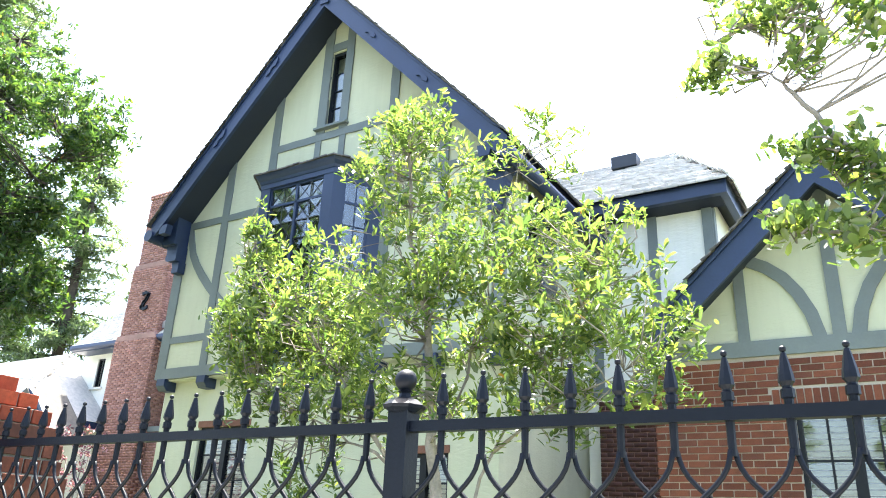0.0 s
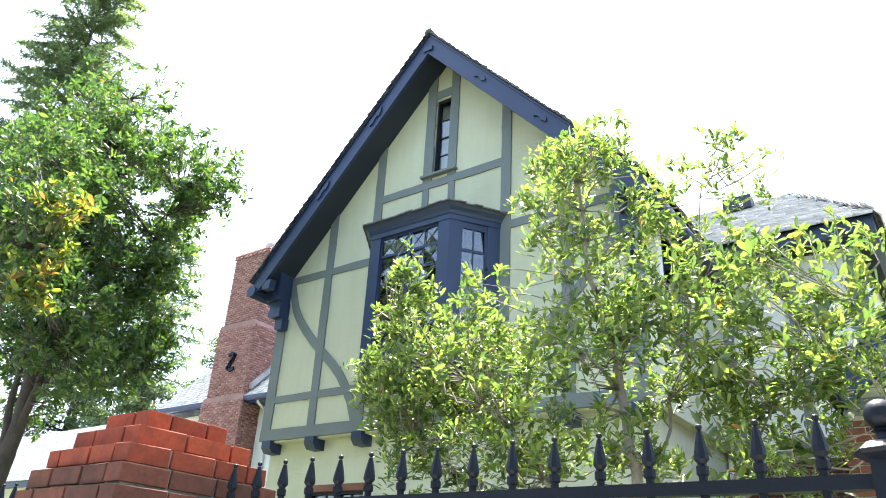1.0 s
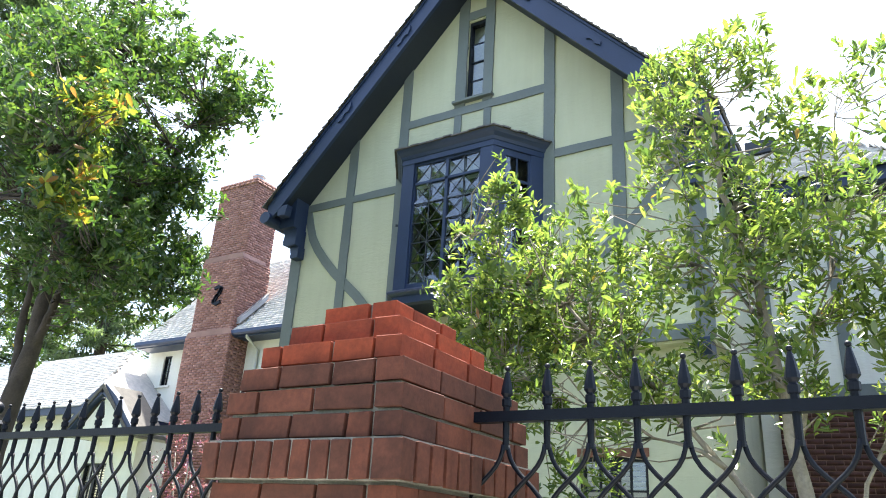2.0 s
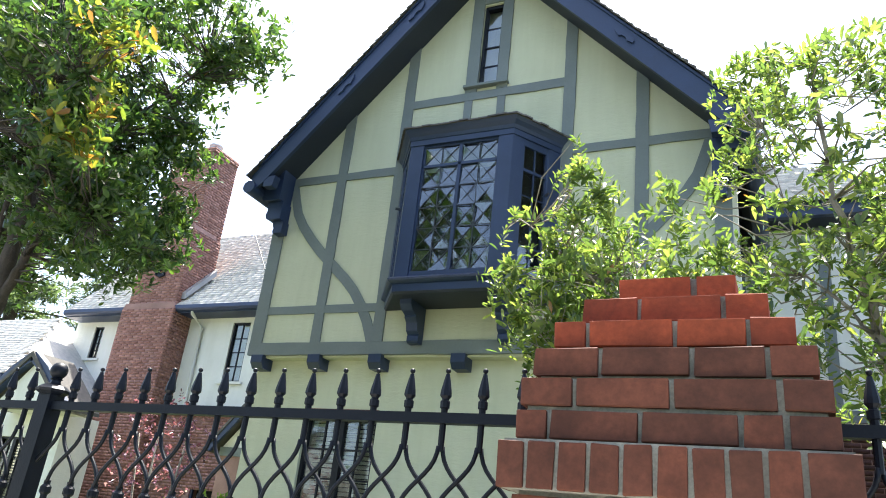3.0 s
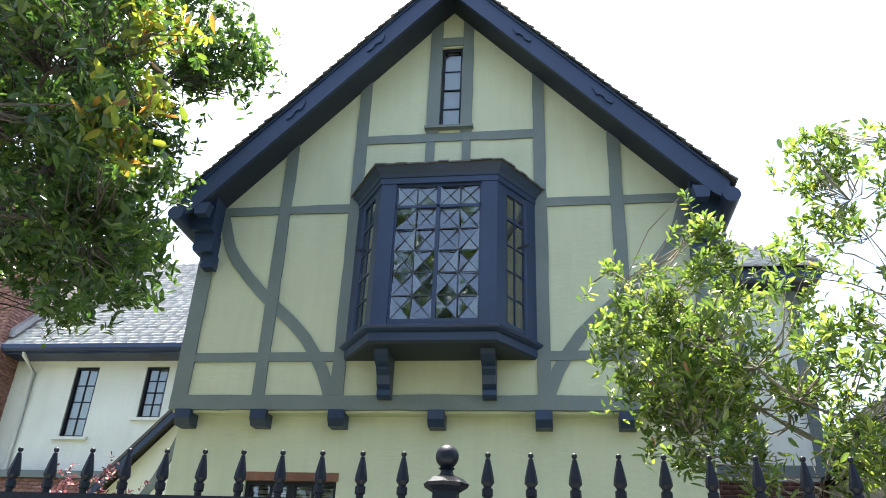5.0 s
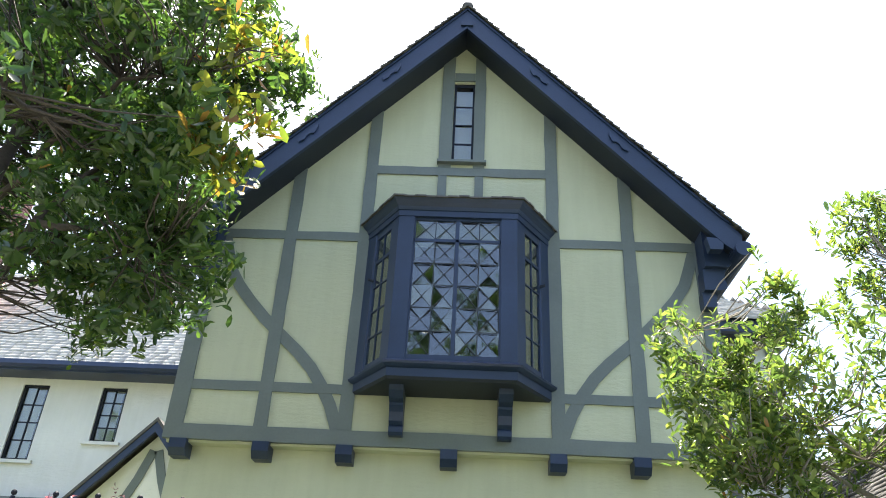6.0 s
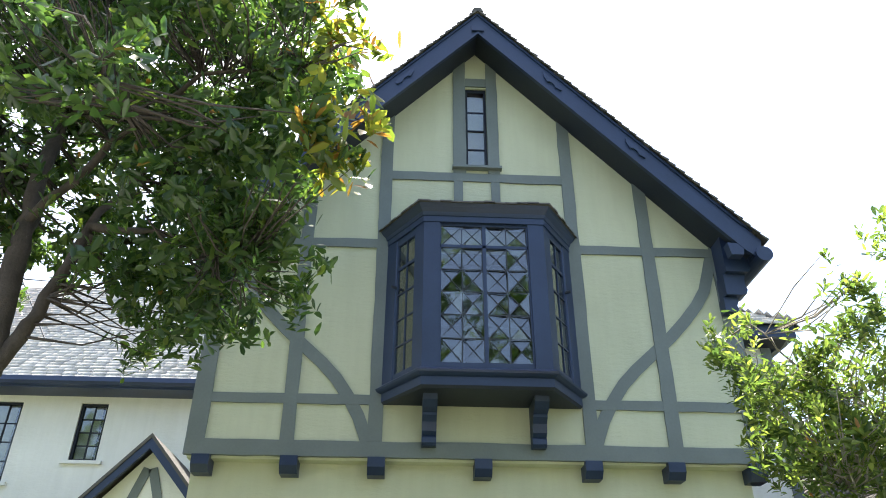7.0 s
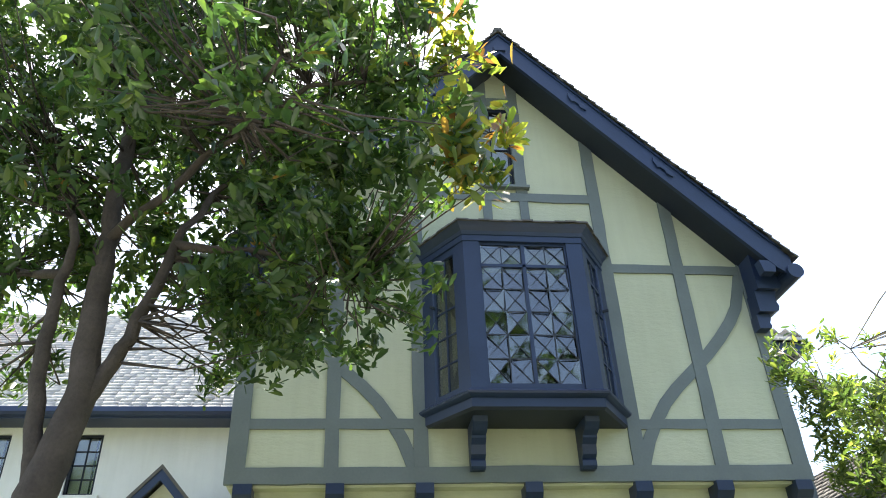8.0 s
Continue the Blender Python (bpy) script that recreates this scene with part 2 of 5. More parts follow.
def arrays(name, verts, faces, mat):
    me = bpy.data.meshes.new(name)
    me.vertices.add(len(verts))
    me.vertices.foreach_set("co", np.asarray(verts, dtype=np.float32).ravel())
    faces = np.asarray(faces, dtype=np.int32)
    n, k = faces.shape
    me.loops.add(n * k)
    me.loops.foreach_set("vertex_index", faces.ravel())
    me.polygons.add(n)
    me.polygons.foreach_set("loop_start", np.arange(0, n * k, k, dtype=np.int32))
    me.update(calc_edges=True)
    me.materials.append(mat)
    return me


# ---- ground, pavement, road ----
def ground_sheet():
    bm = bmesh.new()
    vs = [bm.verts.new(p) for p in ((-400, -400, -0.02), (400, -400, -0.02), (400, 400, -0.02), (-400, 400, -0.02))]
    bm.faces.new(vs)
    g = part("ground", bm, GROUND)
    tagged(g, "garden soil and lawn that reaches the horizon", "ground", kind="structure")
    p = boxed("pavement", PAVE, None, (-60, 60, -1.6, 1.45, -0.015, 0.02))
    tagged(p, "pale concrete pavement beside the fence", "pavement", kind="structure")
    r = boxed("road", ASPHALT, None, (-60, 60, -10.0, -1.75, -0.016, -0.10 + 0.09))
    tagged(r, "dark asphalt street beside the pavement", "road", kind="structure")
    k = boxed("kerb", PAVE, None, (-60, 60, -1.75, -1.6, -0.015, 0.03))
    tagged(k, "pale concrete kerb along the street", "kerb", kind="structure")


ground_sheet()


# ---- shingle courses on a slope ----
def shingles(corner, along, up, width, length, course, tab, mat, name="shingles", trim=None, thick=0.022):
    """Overlapping tabs, one mesh: corner is the lower end, along runs level, up climbs the slope (unit vectors)."""
    corner, along, up = Vector(corner), Vector(along).normalized(), Vector(up).normalized()
    nor = along.cross(up).normalized()
    if nor.z < 0:
        nor = -nor
    rng = random.Random(len(name) + int(width * 100))
    vs, fs = [], []
    row = 0
    v = -0.06
    while v < length:
        u = -(row % 3) * tab / 3
        while u < width:
            w = tab * rng.uniform(0.85, 1.15)
            a, b = max(u, 0.0), min(u + w - 0.006, width)
            lo, hi = v + rng.uniform(-0.012, 0.012), min(v + course * 1.25, length)
            u += w
            if b - a < 0.02 or (trim and not trim((a + b) / 2, v)):
                continue
            t = thick * rng.uniform(0.7, 1.35)
            base = len(vs)
            for uu, vv, nn in ((a, lo, 0), (b, lo, 0), (b, hi, -0.002), (a, hi, -0.002), (a, lo, t), (b, lo, t), (b, hi, 0.004), (a, hi, 0.004)):
                vs.append(corner + along * uu + up * vv + nor * (nn + 0.002))
            for f in ((4, 5, 6, 7), (0, 1, 5, 4), (1, 2, 6, 5), (3, 0, 4, 7)):
                fs.append([base + i for i in f])
        v += course
        row += 1
    return arrays(name, [tuple(p) for p in vs], fs, mat)


GX = 0.135            # the axis of the main gable
FY = 8.38             # the face of its timbers
PY = 8.405            # the face of its stucco panels
SLOPE = 1.09
RX = 0.165            # the axis of its roof and attic window


# ---- the main gabled house ----
house = thing("gabled_house", "pale green stucco house with grey half-timber gable and navy trim", "house")


def wall_top(x):
    return 10.33 - SLOPE * abs(x)


def gable_walls():
    # upper wall with openings for the attic window and the bay
    def col(x0, x1, z0, z1=None):
        bm = bmesh.new()
        o = [(GX + x0, z0), (GX + x1, z0)]
        if z1 is None:
            o += [(GX + x1, wall_top(x1) + 0.05), (GX + x0, wall_top(x0) + 0.05)]
        else:
            o += [(GX + x1, z1), (GX + x0, z1)]
        prism(bm, o, PY, PY + 0.28)
        part("stucco_panel", bm, STUCCO, house)
    for x0, x1 in ((-3.38, -2.25), (-2.25, -1.27), (-1.27, -1.0), (1.0, 1.27), (1.27, 2.25), (2.25, 3.38)):
        col(x0, x1, 3.92)
    col(-1.0, 1.0, 3.92, 4.55)
    col(-1.0, -0.13, 6.75), col(0.19, 1.0, 6.75)
    col(-0.13, 0.19, 6.75, 8.12)
    col(-0.13, 0.0, 9.62), col(0.0, 0.19, 9.62)
    for x0, x1 in ((-3.38, -3.1), (3.1, 3.38)):
        boxed("side_wall", STUCCO, house, (GX + x0, GX + x1, PY + 0.28, 14.5, 3.92, 6.95), soft=0)
    # lower wall, set back under the jetty, with window openings
    ly0, ly1 = 8.60, 8.9
    xs = [-3.2, -2.2, -1.05, 1.78, 2.62, 3.36]
    for i in range(5):
        if i in (1, 3):
            boxed("lower_wall", STUCCO, house, (xs[i], xs[i + 1], ly0, ly1, -0.02, 1.45 if i == 1 else 1.2), soft=0)
            boxed("lower_wall", STUCCO, house, (xs[i], xs[i + 1], ly0, ly1, 3.2 if i == 1 else 2.72, 3.92), soft=0)
        else:
            boxed("lower_wall", STUCCO, house, (xs[i], xs[i + 1], ly0, ly1, -0.02, 3.92), soft=0)
    boxed("lower_wall", STUCCO, house, (-3.2, -2.92, ly1, 14.5, -0.02, 3.92), soft=0)
    boxed("lower_wall", STUCCO, house, (3.08, 3.36, ly1, 14.5, -0.02, 3.92), soft=0)
    boxed("jetty_soffit", STUCCO, house, (GX - 3.36, GX + 3.36, PY + 0.02, 8.60, 3.885, 3.92), soft=0)
    boxed("floor_slab", SOFFIT, house, (GX - 3.05, GX + 3.05, 8.75, 14.4, 3.95, 4.05), soft=0)
    boxed("back_wall", WHITE_STUCCO, house, (GX - 3.38, GX + 3.38, 14.5, 14.7, -0.02, 7.0), soft=0)
    # unseen ceiling, back gable and partition, added to keep out light from behind
    boxed("room_ceiling", ROOM_SHADE, house, (GX - 3.05, GX + 3.05, 8.70, 14.48, 6.60, 6.66), soft=0)
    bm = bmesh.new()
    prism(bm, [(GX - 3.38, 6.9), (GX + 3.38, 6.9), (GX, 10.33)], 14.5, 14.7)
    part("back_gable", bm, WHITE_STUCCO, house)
    boxed("room_partition", ROOM_SHADE, house, (GX - 3.05, GX + 3.05, 10.6, 10.7, 0.0, 7.0), soft=0)


gable_walls()


def timber(x0, x1, z0, z1, name="post"):
    bm = bmesh.new()
    prism(bm, wavy([(GX + x0, z0), (GX + x1, z0), (GX + x1, z1), (GX + x0, z1)]), FY, PY + 0.02)
    part(name, bm, TIMBER, house)


def sloped(x0, x1, z0, name="post", lean=0.0):
    bm = bmesh.new()
    za, zb = wall_top(x0) + 0.02, wall_top(x1) + 0.02
    prism(bm, wavy([(GX + x0, z0), (GX + x1, z0), (GX + x1 - lean * (zb - z0), zb), (GX + x0 - lean * (za - z0), za)]), FY - 0.003, PY + 0.02)
    part(name, bm, TIMBER, house)


def gable_timbers():
    bm = bmesh.new()
    prism(bm, wavy([(GX - 3.40, 3.915), (GX + 3.40, 3.915), (GX + 3.40, 4.095), (GX - 3.40, 4.095)]), FY - 0.012, PY + 0.02)
    part("bottom_rail", bm, TIMBER, house)
    for s in (-1, 1):
        def lim(a, b):
            return (a, b) if s > 0 else (-b, -a)
        timber(*lim(1.25, 3.19), 4.535, 4.655, "rail")
        timber(*lim(1.25, 3.19), 6.705, 6.835, "rail")
        sloped(*lim(3.19, 3.40), 4.095, "corner_post")
        sloped(*((2.225, 2.395) if s > 0 else (-2.335, -2.17)), 4.095, lean=-0.008 if s > 0 else 0.008)
        sloped(*((1.235, 1.405) if s > 0 else (-1.325, -1.155)), 4.095, lean=0.0 if s > 0 else 0.006)
        sloped(*((0.19, 0.355) if s > 0 else (-0.315, -0.13)), 7.985, "window_post")
        timber(*((0.22, 0.345) if s > 0 else (-0.305, -0.18)), 6.9, 7.84, "post")
        # a long S-shaped brace, from the corner post under the rail down to the bottom rail
        pts = [(3.17, 6.74), (3.08, 6.46), (2.99, 6.2), (2.85, 5.98), (2.65, 5.74), (2.44, 5.52), (2.2, 5.3), (1.93, 5.06), (1.74, 4.86), (1.58, 4.63), (1.45, 4.4), (1.37, 4.2), (1.32, 4.06)]
        pts = [(x + (0.03 if s > 0 else 0.0), z) for x, z in pts]
        bm = bmesh.new()
        band(bm, [(GX + s * x, z) for x, z in pts], 0.15, FY + 0.004, PY + 0.02)
        part("curved_brace", bm, TIMBER, house)
    timber(-1.24, 1.27, 7.84, 7.985, "rail")
    timber(-0.13, 0.19, 9.64, 9.80, "window_head")


gable_timbers()


def eave_bracket(s):
    """Three stacked blocks, each set further out than the one below."""
    bm = bmesh.new()
    steps = [([(3.15, 5.82), (3.31, 5.82), (3.325, 5.86), (3.31, 5.90), (3.335, 5.96), (3.335, 6.025), (3.15, 6.025)], 8.22),
             ([(3.17, 6.03), (3.38, 6.03), (3.44, 6.05), (3.46, 6.11), (3.44, 6.17), (3.44, 6.25), (3.47, 6.33), (3.17, 6.33)], 8.15),
             ([(3.19, 6.335), (3.49, 6.335), (3.53, 6.38), (3.57, 6.46), (3.60, 6.53), (3.56, 6.62), (3.35, 6.9), (3.19, 6.9)], 8.08)]
    for outline, front in steps:
        prism(bm, [(RX + s * a, z) for a, z in outline], front, FY - 0.004)
    part("eave_bracket", bm, NAVY, house, "stepped navy eave bracket", soft=0.012)


def gable_roof():
    y0, y1 = 7.86, 14.8
    top, bot = 10.66, 10.33
    for s in (-1, 1):
        bm = bmesh.new()
        prism(bm, [(RX, top), (RX + s * 3.60, top - SLOPE * 3.60), (RX + s * 3.50, bot - SLOPE * 3.50), (RX, bot)], y0 + 0.05, y1)
        part("roof_slope", bm, SOFFIT, house, "dark boarded soffit and roof slope")
        d = Vector((-s, 0, SLOPE)).normalized()
        length = 3.65 * math.sqrt(1 + SLOPE ** 2)
        me = shingles((RX + s * 3.65, y0 - 0.06, top - SLOPE * 3.65 + 0.012), (0, 1, 0), d, y1 - y0 + 0.06, length, 0.14, 0.24, DARK_SHINGLE, "shingle_layer", thick=0.035)
        ob = new("shingle_layer", me)
        ob.parent = house
        tagged(ob, "overlapping grey-brown roof shingles", kind="stuff")
        # broad barge board, a thin drip edge over it, a bead along its foot
        bm = bmesh.new()
        o = [(RX, top - 0.02), (RX + s * 3.63, top - 0.02 - SLOPE * 3.63), (RX + s * 3.60, top - 0.30 - SLOPE * 3.60), (RX + s * 3.42, top - 0.43 - SLOPE * 3.42), (RX, top - 0.43)]
        prism(bm, o, y0, y0 + 0.05)
        part("barge_board", bm, NAVY, house, "navy painted barge board")
        for nm, za, zb, ya in (("drip_edge", 0.008, -0.04, 0.022), ("bead", -0.385, -0.435, 0.016)):
            bm = bmesh.new()
            prism(bm, [(RX, top + za), (RX + s * 3.54, top + za - SLOPE * 3.54), (RX + s * 3.40, top + zb - SLOPE * 3.40), (RX, top + zb)], y0 - ya, y0 + 0.004)
            part(nm, bm, NAVY, house, soft=0.006)
        # small hooked ornaments along the board
        for x in (1.09, 2.17):
            bm = bmesh.new()
            z = top - SLOPE * x - 0.15
            o = [(-0.13, 0.0), (0.10, 0.0), (0.13, -0.02), (0.13, -0.055), (0.06, -0.075), (0.03, -0.05), (-0.02, -0.055), (-0.05, -0.085), (-0.11, -0.05)]
            prism(bm, [(RX + s * (x + u + 0.5 * w), z - SLOPE * u + w) for u, w in o], y0 - 0.028, y0 + 0.003)
            part("board_ornament", bm, NAVY, house, soft=0.006)
        # gutter with a round end along the eave
        bm = bmesh.new()
        ex, ez = RX + s * 3.615, 6.46
        ring = [(ex + 0.11 * math.cos(a), ez + 0.105 * math.sin(a)) for a in [2 * math.pi * k / 18 for k in range(18)]]
        prism(bm, ring, y0 - 0.05, y1)
        part("eave_roll", bm, NAVY, house, "navy rolled eave end", soft=0.01)
        eave_bracket(s)
        bm = bmesh.new()
        o = [(-0.10, -0.12), (0.06, -0.12), (0.09, 0.08), (-0.13, 0.1)]
        prism(bm, [(RX + s * (3.30 + a), 6.55 + b * 0.8) for a, b in o], y0 - 0.012, y0 + 0.12)
        part("eave_block", bm, NAVY, house, soft=0.012)
    bm = bmesh.new()
    prism(bm, [(RX - 0.09, 10.66), (RX - 0.05, 10.74), (RX + 0.05, 10.74), (RX + 0.09, 10.66)], y0 - 0.06, y1)
    part("ridge_cap", bm, DARK_SHINGLE, house)
    boxed("apex_block", NAVY, house, (RX - 0.09, RX + 0.09, y0 - 0.035, y0 - 0.001, 10.27, 10.36))


gable_roof()


def corbels():
    for x in (-3.19, -2.20, -1.21, 0.02, 1.30, 2.27, 3.24):
        bm = bmesh.new()
        prism(bm, [(8.34, 3.912), (8.34, 3.80), (8.41, 3.72), (8.62, 3.72), (8.62, 3.912)], GX + x - 0.1, GX + x + 0.1, "x")
        part("corbel", bm, NAVY, house, soft=0.012)


corbels()


def attic_window():
    fr = bmesh.new()
    for x0, x1, z0, z1 in ((-0.158, -0.125, 8.1, 9.66), (0.125, 0.158, 8.1, 9.66), (-0.125, 0.125, 9.56, 9.66), (-0.125, 0.125, 8.1, 8.135)):
        box(fr, RX + x0, RX + x1, FY + 0.06, FY + 0.16, z0, z1)
    w = part("attic_window", fr, SASH, house, "narrow dark attic casement")
    boxed("sill", TIMBER, w, (RX - 0.36, RX + 0.35, FY - 0.07, FY + 0.05, 8.045, 8.085))
    for k in range(4):
        z0 = 8.135 + k * 0.356
        tilt = (0.006, -0.004, 0.01, 0.003)[k]
        bm = bmesh.new()
        prism(bm, [(FY + 0.115 + tilt, z0), (FY + 0.115 - tilt, z0 + 0.35), (FY + 0.12 - tilt, z0 + 0.35), (FY + 0.12 + tilt, z0)], RX - 0.125, RX + 0.125, "x")
        part("pane", bm, GLASS, w)
        if k:
            boxed("glazing_bar", SASH, w, (RX - 0.125, RX + 0.125, FY + 0.10, FY + 0.13, z0 - 0.014, z0 + 0.006), soft=0)
    boxed("blind", CURTAIN, w, (RX - 0.15, RX + 0.15, FY + 0.20, FY + 0.21, 8.12, 9.64), soft=0)


attic_window()


# ---- the bay window ----
BX = 0.16                # the axis of the bay
BF = 7.72                # its front face
BFX, BBX = 0.755, 1.215    # half widths at the front and at the wall
rng_bay = random.Random(7)


def bay_outline(grow, back=FY):
    """The five-sided plan of the bay, grown outwards."""
    return [(BX - BBX - grow, back), (BX - BFX - grow * 0.62, BF - grow), (BX + BFX + grow * 0.62, BF - grow), (BX + BBX + grow, back)]


def slab(bm, g0, g1, z0, z1, back=FY - 0.002):
    lo = [bm.verts.new((x, y, z0)) for x, y in bay_outline(g0, back)]
    hi = [bm.verts.new((x, y, z1)) for x, y in bay_outline(g1, back)]
    bm.faces.new(lo), bm.faces.new(hi[::-1])
    for i in range(4):
        j = (i + 1) % 4
        bm.faces.new((lo[i], lo[j], hi[j], hi[i]))


def loft(bm, rings, back=FY - 0.002):
    """A moulding round the bay: one solid through rings of (growth, height)."""
    loops = [[bm.verts.new((x, y, z)) for x, y in bay_outline(g, back)] for g, z in rings]
    bm.faces.new(loops[0]), bm.faces.new(loops[-1][::-1])
    for lo, hi in zip(loops, loops[1:]):
        for i in range(4):
            j = (i + 1) % 4
            bm.faces.new((lo[i], lo[j], hi[j], hi[i]))


def bay_window():
    bm = bmesh.new()
    loft(bm, [(0.0, 4.565), (0.0, 4.665), (0.03, 4.675), (0.065, 4.70), (0.075, 4.725), (0.05, 4.745), (0.02, 4.765)])
    bay = part("bay_window", bm, NAVY, house, "navy painted oriel bay window", soft=0.005)
    bm = bmesh.new()
    slab(bm, -0.03, -0.002, 4.535, 4.565)
    part("base_board", bm, SOFFIT, bay)
    bm = bmesh.new()
    loft(bm, [(0.012, 6.72), (0.012, 6.80), (0.025, 6.805), (0.04, 6.85), (0.085, 6.90), (0.11, 6.945)])
    part("cornice", bm, NAVY, bay, soft=0.005)
    # a low shingled roof over it
    bm = bmesh.new()
    lo = [bm.verts.new((x, y, 6.948)) for x, y in bay_outline(0.13, FY - 0.002)]
    hi = [bm.verts.new((BX + x, FY - 0.003, 7.22)) for x in (-0.8, 0.8)]
    for f in ((lo[1], lo[2], hi[1], hi[0]), (lo[0], lo[1], hi[0]), (lo[2], lo[3], hi[1]), tuple(lo), (lo[0], hi[0], hi[1], lo[3])):
        bm.faces.new(f)
    part("bay_roof", bm, DARK_SHINGLE, bay, "small dark shingled bay roof")
    ol = bay_outline(0.14, FY - 0.01)
    vs, fs = [], []
    for i in range(3):
        a, b = Vector(ol[i]), Vector(ol[i + 1])
        n = max(2, int((b - a).length / 0.13))
        for k in range(n):
            p, q = a.lerp(b, k / n), a.lerp(b, (k + 0.97) / n)
            j = rng_bay.uniform(-0.012, 0.012)
            base = len(vs)
            inn = Vector((BX, FY)) * 1.0
            for u in (p, q):
                c = u.lerp(inn, 0.16)
                vs += [(u.x, u.y, 6.945 + j), (u.x, u.y, 6.968 + j), (c.x, c.y, 7.02), (c.x, c.y, 7.0)]
            for f in ((0, 4, 5, 1), (1, 5, 6, 2), (0, 1, 2, 3), (4, 7, 6, 5)):
                fs.append([base + t for t in f])
    ob = new("shingle_edge", arrays("shingle_edge", vs, fs, DARK_SHINGLE))
    ob.parent = bay
    # corner posts
    for s in (-1, 1):
        bm = bmesh.new()
        o = [(BX + s * x, y) for x, y in ((0.555, BF), (BFX, BF), (0.855, BF + 0.15), (0.79, BF + 0.20), (0.68, BF + 0.1), (0.555, BF + 0.1))]
        prism(bm, o, 4.76, 6.72, "z")
        part("corner_post", bm, NAVY, bay, soft=0.008)
        bm = bmesh.new()
        o = [(BX + s * x, y) for x, y in ((1.07, FY - 0.16), (1.10, FY - 0.16), (1.215, FY - 0.003), (1.0, FY - 0.003), (1.0, FY - 0.1))]
        prism(bm, o, 4.76, 6.72, "z")
        part("wall_post", bm, NAVY, bay, soft=0.006)
    # front frame: surround, transom, mullion
    for nm, d in (("head", (-0.555, 0.555, 6.685, 6.72)), ("bottom_rail", (-0.555, 0.555, 4.765, 4.845)), ("transom", (-0.555, 0.555, 6.37, 6.41)), ("mullion", (-0.022, 0.022, 4.845, 6.685)),
                  ("stile", (-0.555, -0.535, 4.845, 6.685)), ("stile", (0.535, 0.555, 4.845, 6.685))):
        boxed(nm, NAVY, bay, (BX + d[0], BX + d[1], BF + 0.03, BF + 0.08, d[2], d[3]), soft=0.004)
    # bevelled panes: each square is cut by an X into four tilted triangles
    rows = [(6.41, 6.685)] + [(4.845 + k * 0.305, 4.845 + (k + 1) * 0.305) for k in range(5)]
    cols = [(-0.535, -0.2785), (-0.2785, -0.022), (0.022, 0.2785), (0.2785, 0.535)]
    for z0, z1 in rows:
        for x0, x1 in cols:
            cx, cz = (x0 + x1) / 2, (z0 + z1) / 2
            cs = [(x0, z0), (x1, z0), (x1, z1), (x0, z1)]
            for i in range(4):
                a, b = cs[i], cs[(i + 1) % 4]
                ax, az = rng_bay.uniform(-0.10, 0.10), rng_bay.uniform(-0.14, 0.11)
                bm = bmesh.new()
                fr = [bm.verts.new((BX + x, BF + 0.055 + (x - cx) * ax + (z - cz) * az, z)) for x, z in (a, b, (cx, cz))]
                bk = [bm.verts.new((v.co.x, v.co.y + 0.005, v.co.z)) for v in fr]
                bm.faces.new(fr), bm.faces.new(bk[::-1])
                for k in range(3):
                    bm.faces.new((fr[k], bk[k], bk[(k + 1) % 3], fr[(k + 1) % 3]))
                part("pane", bm, BEVEL_GLASS, bay)
    bm = bmesh.new()
    for z0, z1 in rows:
        for x0, x1 in cols:
            for pts in (((x0, z0), (x1, z1)), ((x0, z1), (x1, z0))):
                band(bm, [(BX + a, b) for a, b in pts], 0.008, BF + 0.044, BF + 0.05)
            band(bm, [(BX + x0, z0), (BX + x1, z0)], 0.012, BF + 0.041, BF + 0.047)
            band(bm, [(BX + x1, z0), (BX + x1, z1)], 0.012, BF + 0.042, BF + 0.048)
    part("lead_lattice", bm, LEAD, bay, "dark lead lattice of crossed diagonals")
    boxed("top_blind", CURTAIN, bay, (BX - 0.6, BX + 0.6, BF + 0.16, BF + 0.17, 6.36, 6.71), "cream blind behind the top lights", soft=0)
    # side casements
    for s in (-1, 1):
        a, b = Vector((BX + s * 0.855, BF + 0.15)), Vector((BX + s * 1.09, FY - 0.16))
        d = (b - a).normalized()
        nrm = Vector((d.y, -d.x)) * s
        L = (b - a).length

        def side(name, u0, u1, z0, z1, off0, off1, mat, soft=0.003, label=""):
            bm = bmesh.new()
            o = [a + d * u0 + nrm * off0, a + d * u1 + nrm * off0, a + d * u1 + nrm * off1, a + d * u0 + nrm * off1]
            prism(bm, [(p.x, p.y) for p in o], z0, z1, "z")
            part(name, bm, mat, bay, label, soft=soft)
        side("side_head", 0, L, 6.62, 6.72, -0.05, -0.005, NAVY)
        side("side_rail", 0, L, 4.765, 4.845, -0.05, -0.005, NAVY)
        side("side_stile", 0, 0.03, 4.845, 6.62, -0.045, -0.008, NAVY)
        side("side_stile", L - 0.03, L, 4.845, 6.62, -0.045, -0.008, NAVY)
        side("side_transom", 0.03, L - 0.03, 6.25, 6.29, -0.04, -0.01, NAVY)
        side("side_bar", L / 2 - 0.009, L / 2 + 0.009, 4.845, 6.62, -0.036, -0.012, NAVY)
        for k in range(1, 4):
            side("side_bar", 0.03, L - 0.03, 4.845 + k * 0.351 - 0.008, 4.845 + k * 0.351 + 0.008, -0.036, -0.012, NAVY)
        for k in range(5):
            z0, z1 = (4.845 + k * 0.351, 4.845 + (k + 1) * 0.351) if k < 4 else (6.29, 6.62)
            for u0, u1 in ((0.03, L / 2), (L / 2, L - 0.03)):
                side("pane", u0, u1, z0, z1, -0.028, -0.024, GLASS, 0)
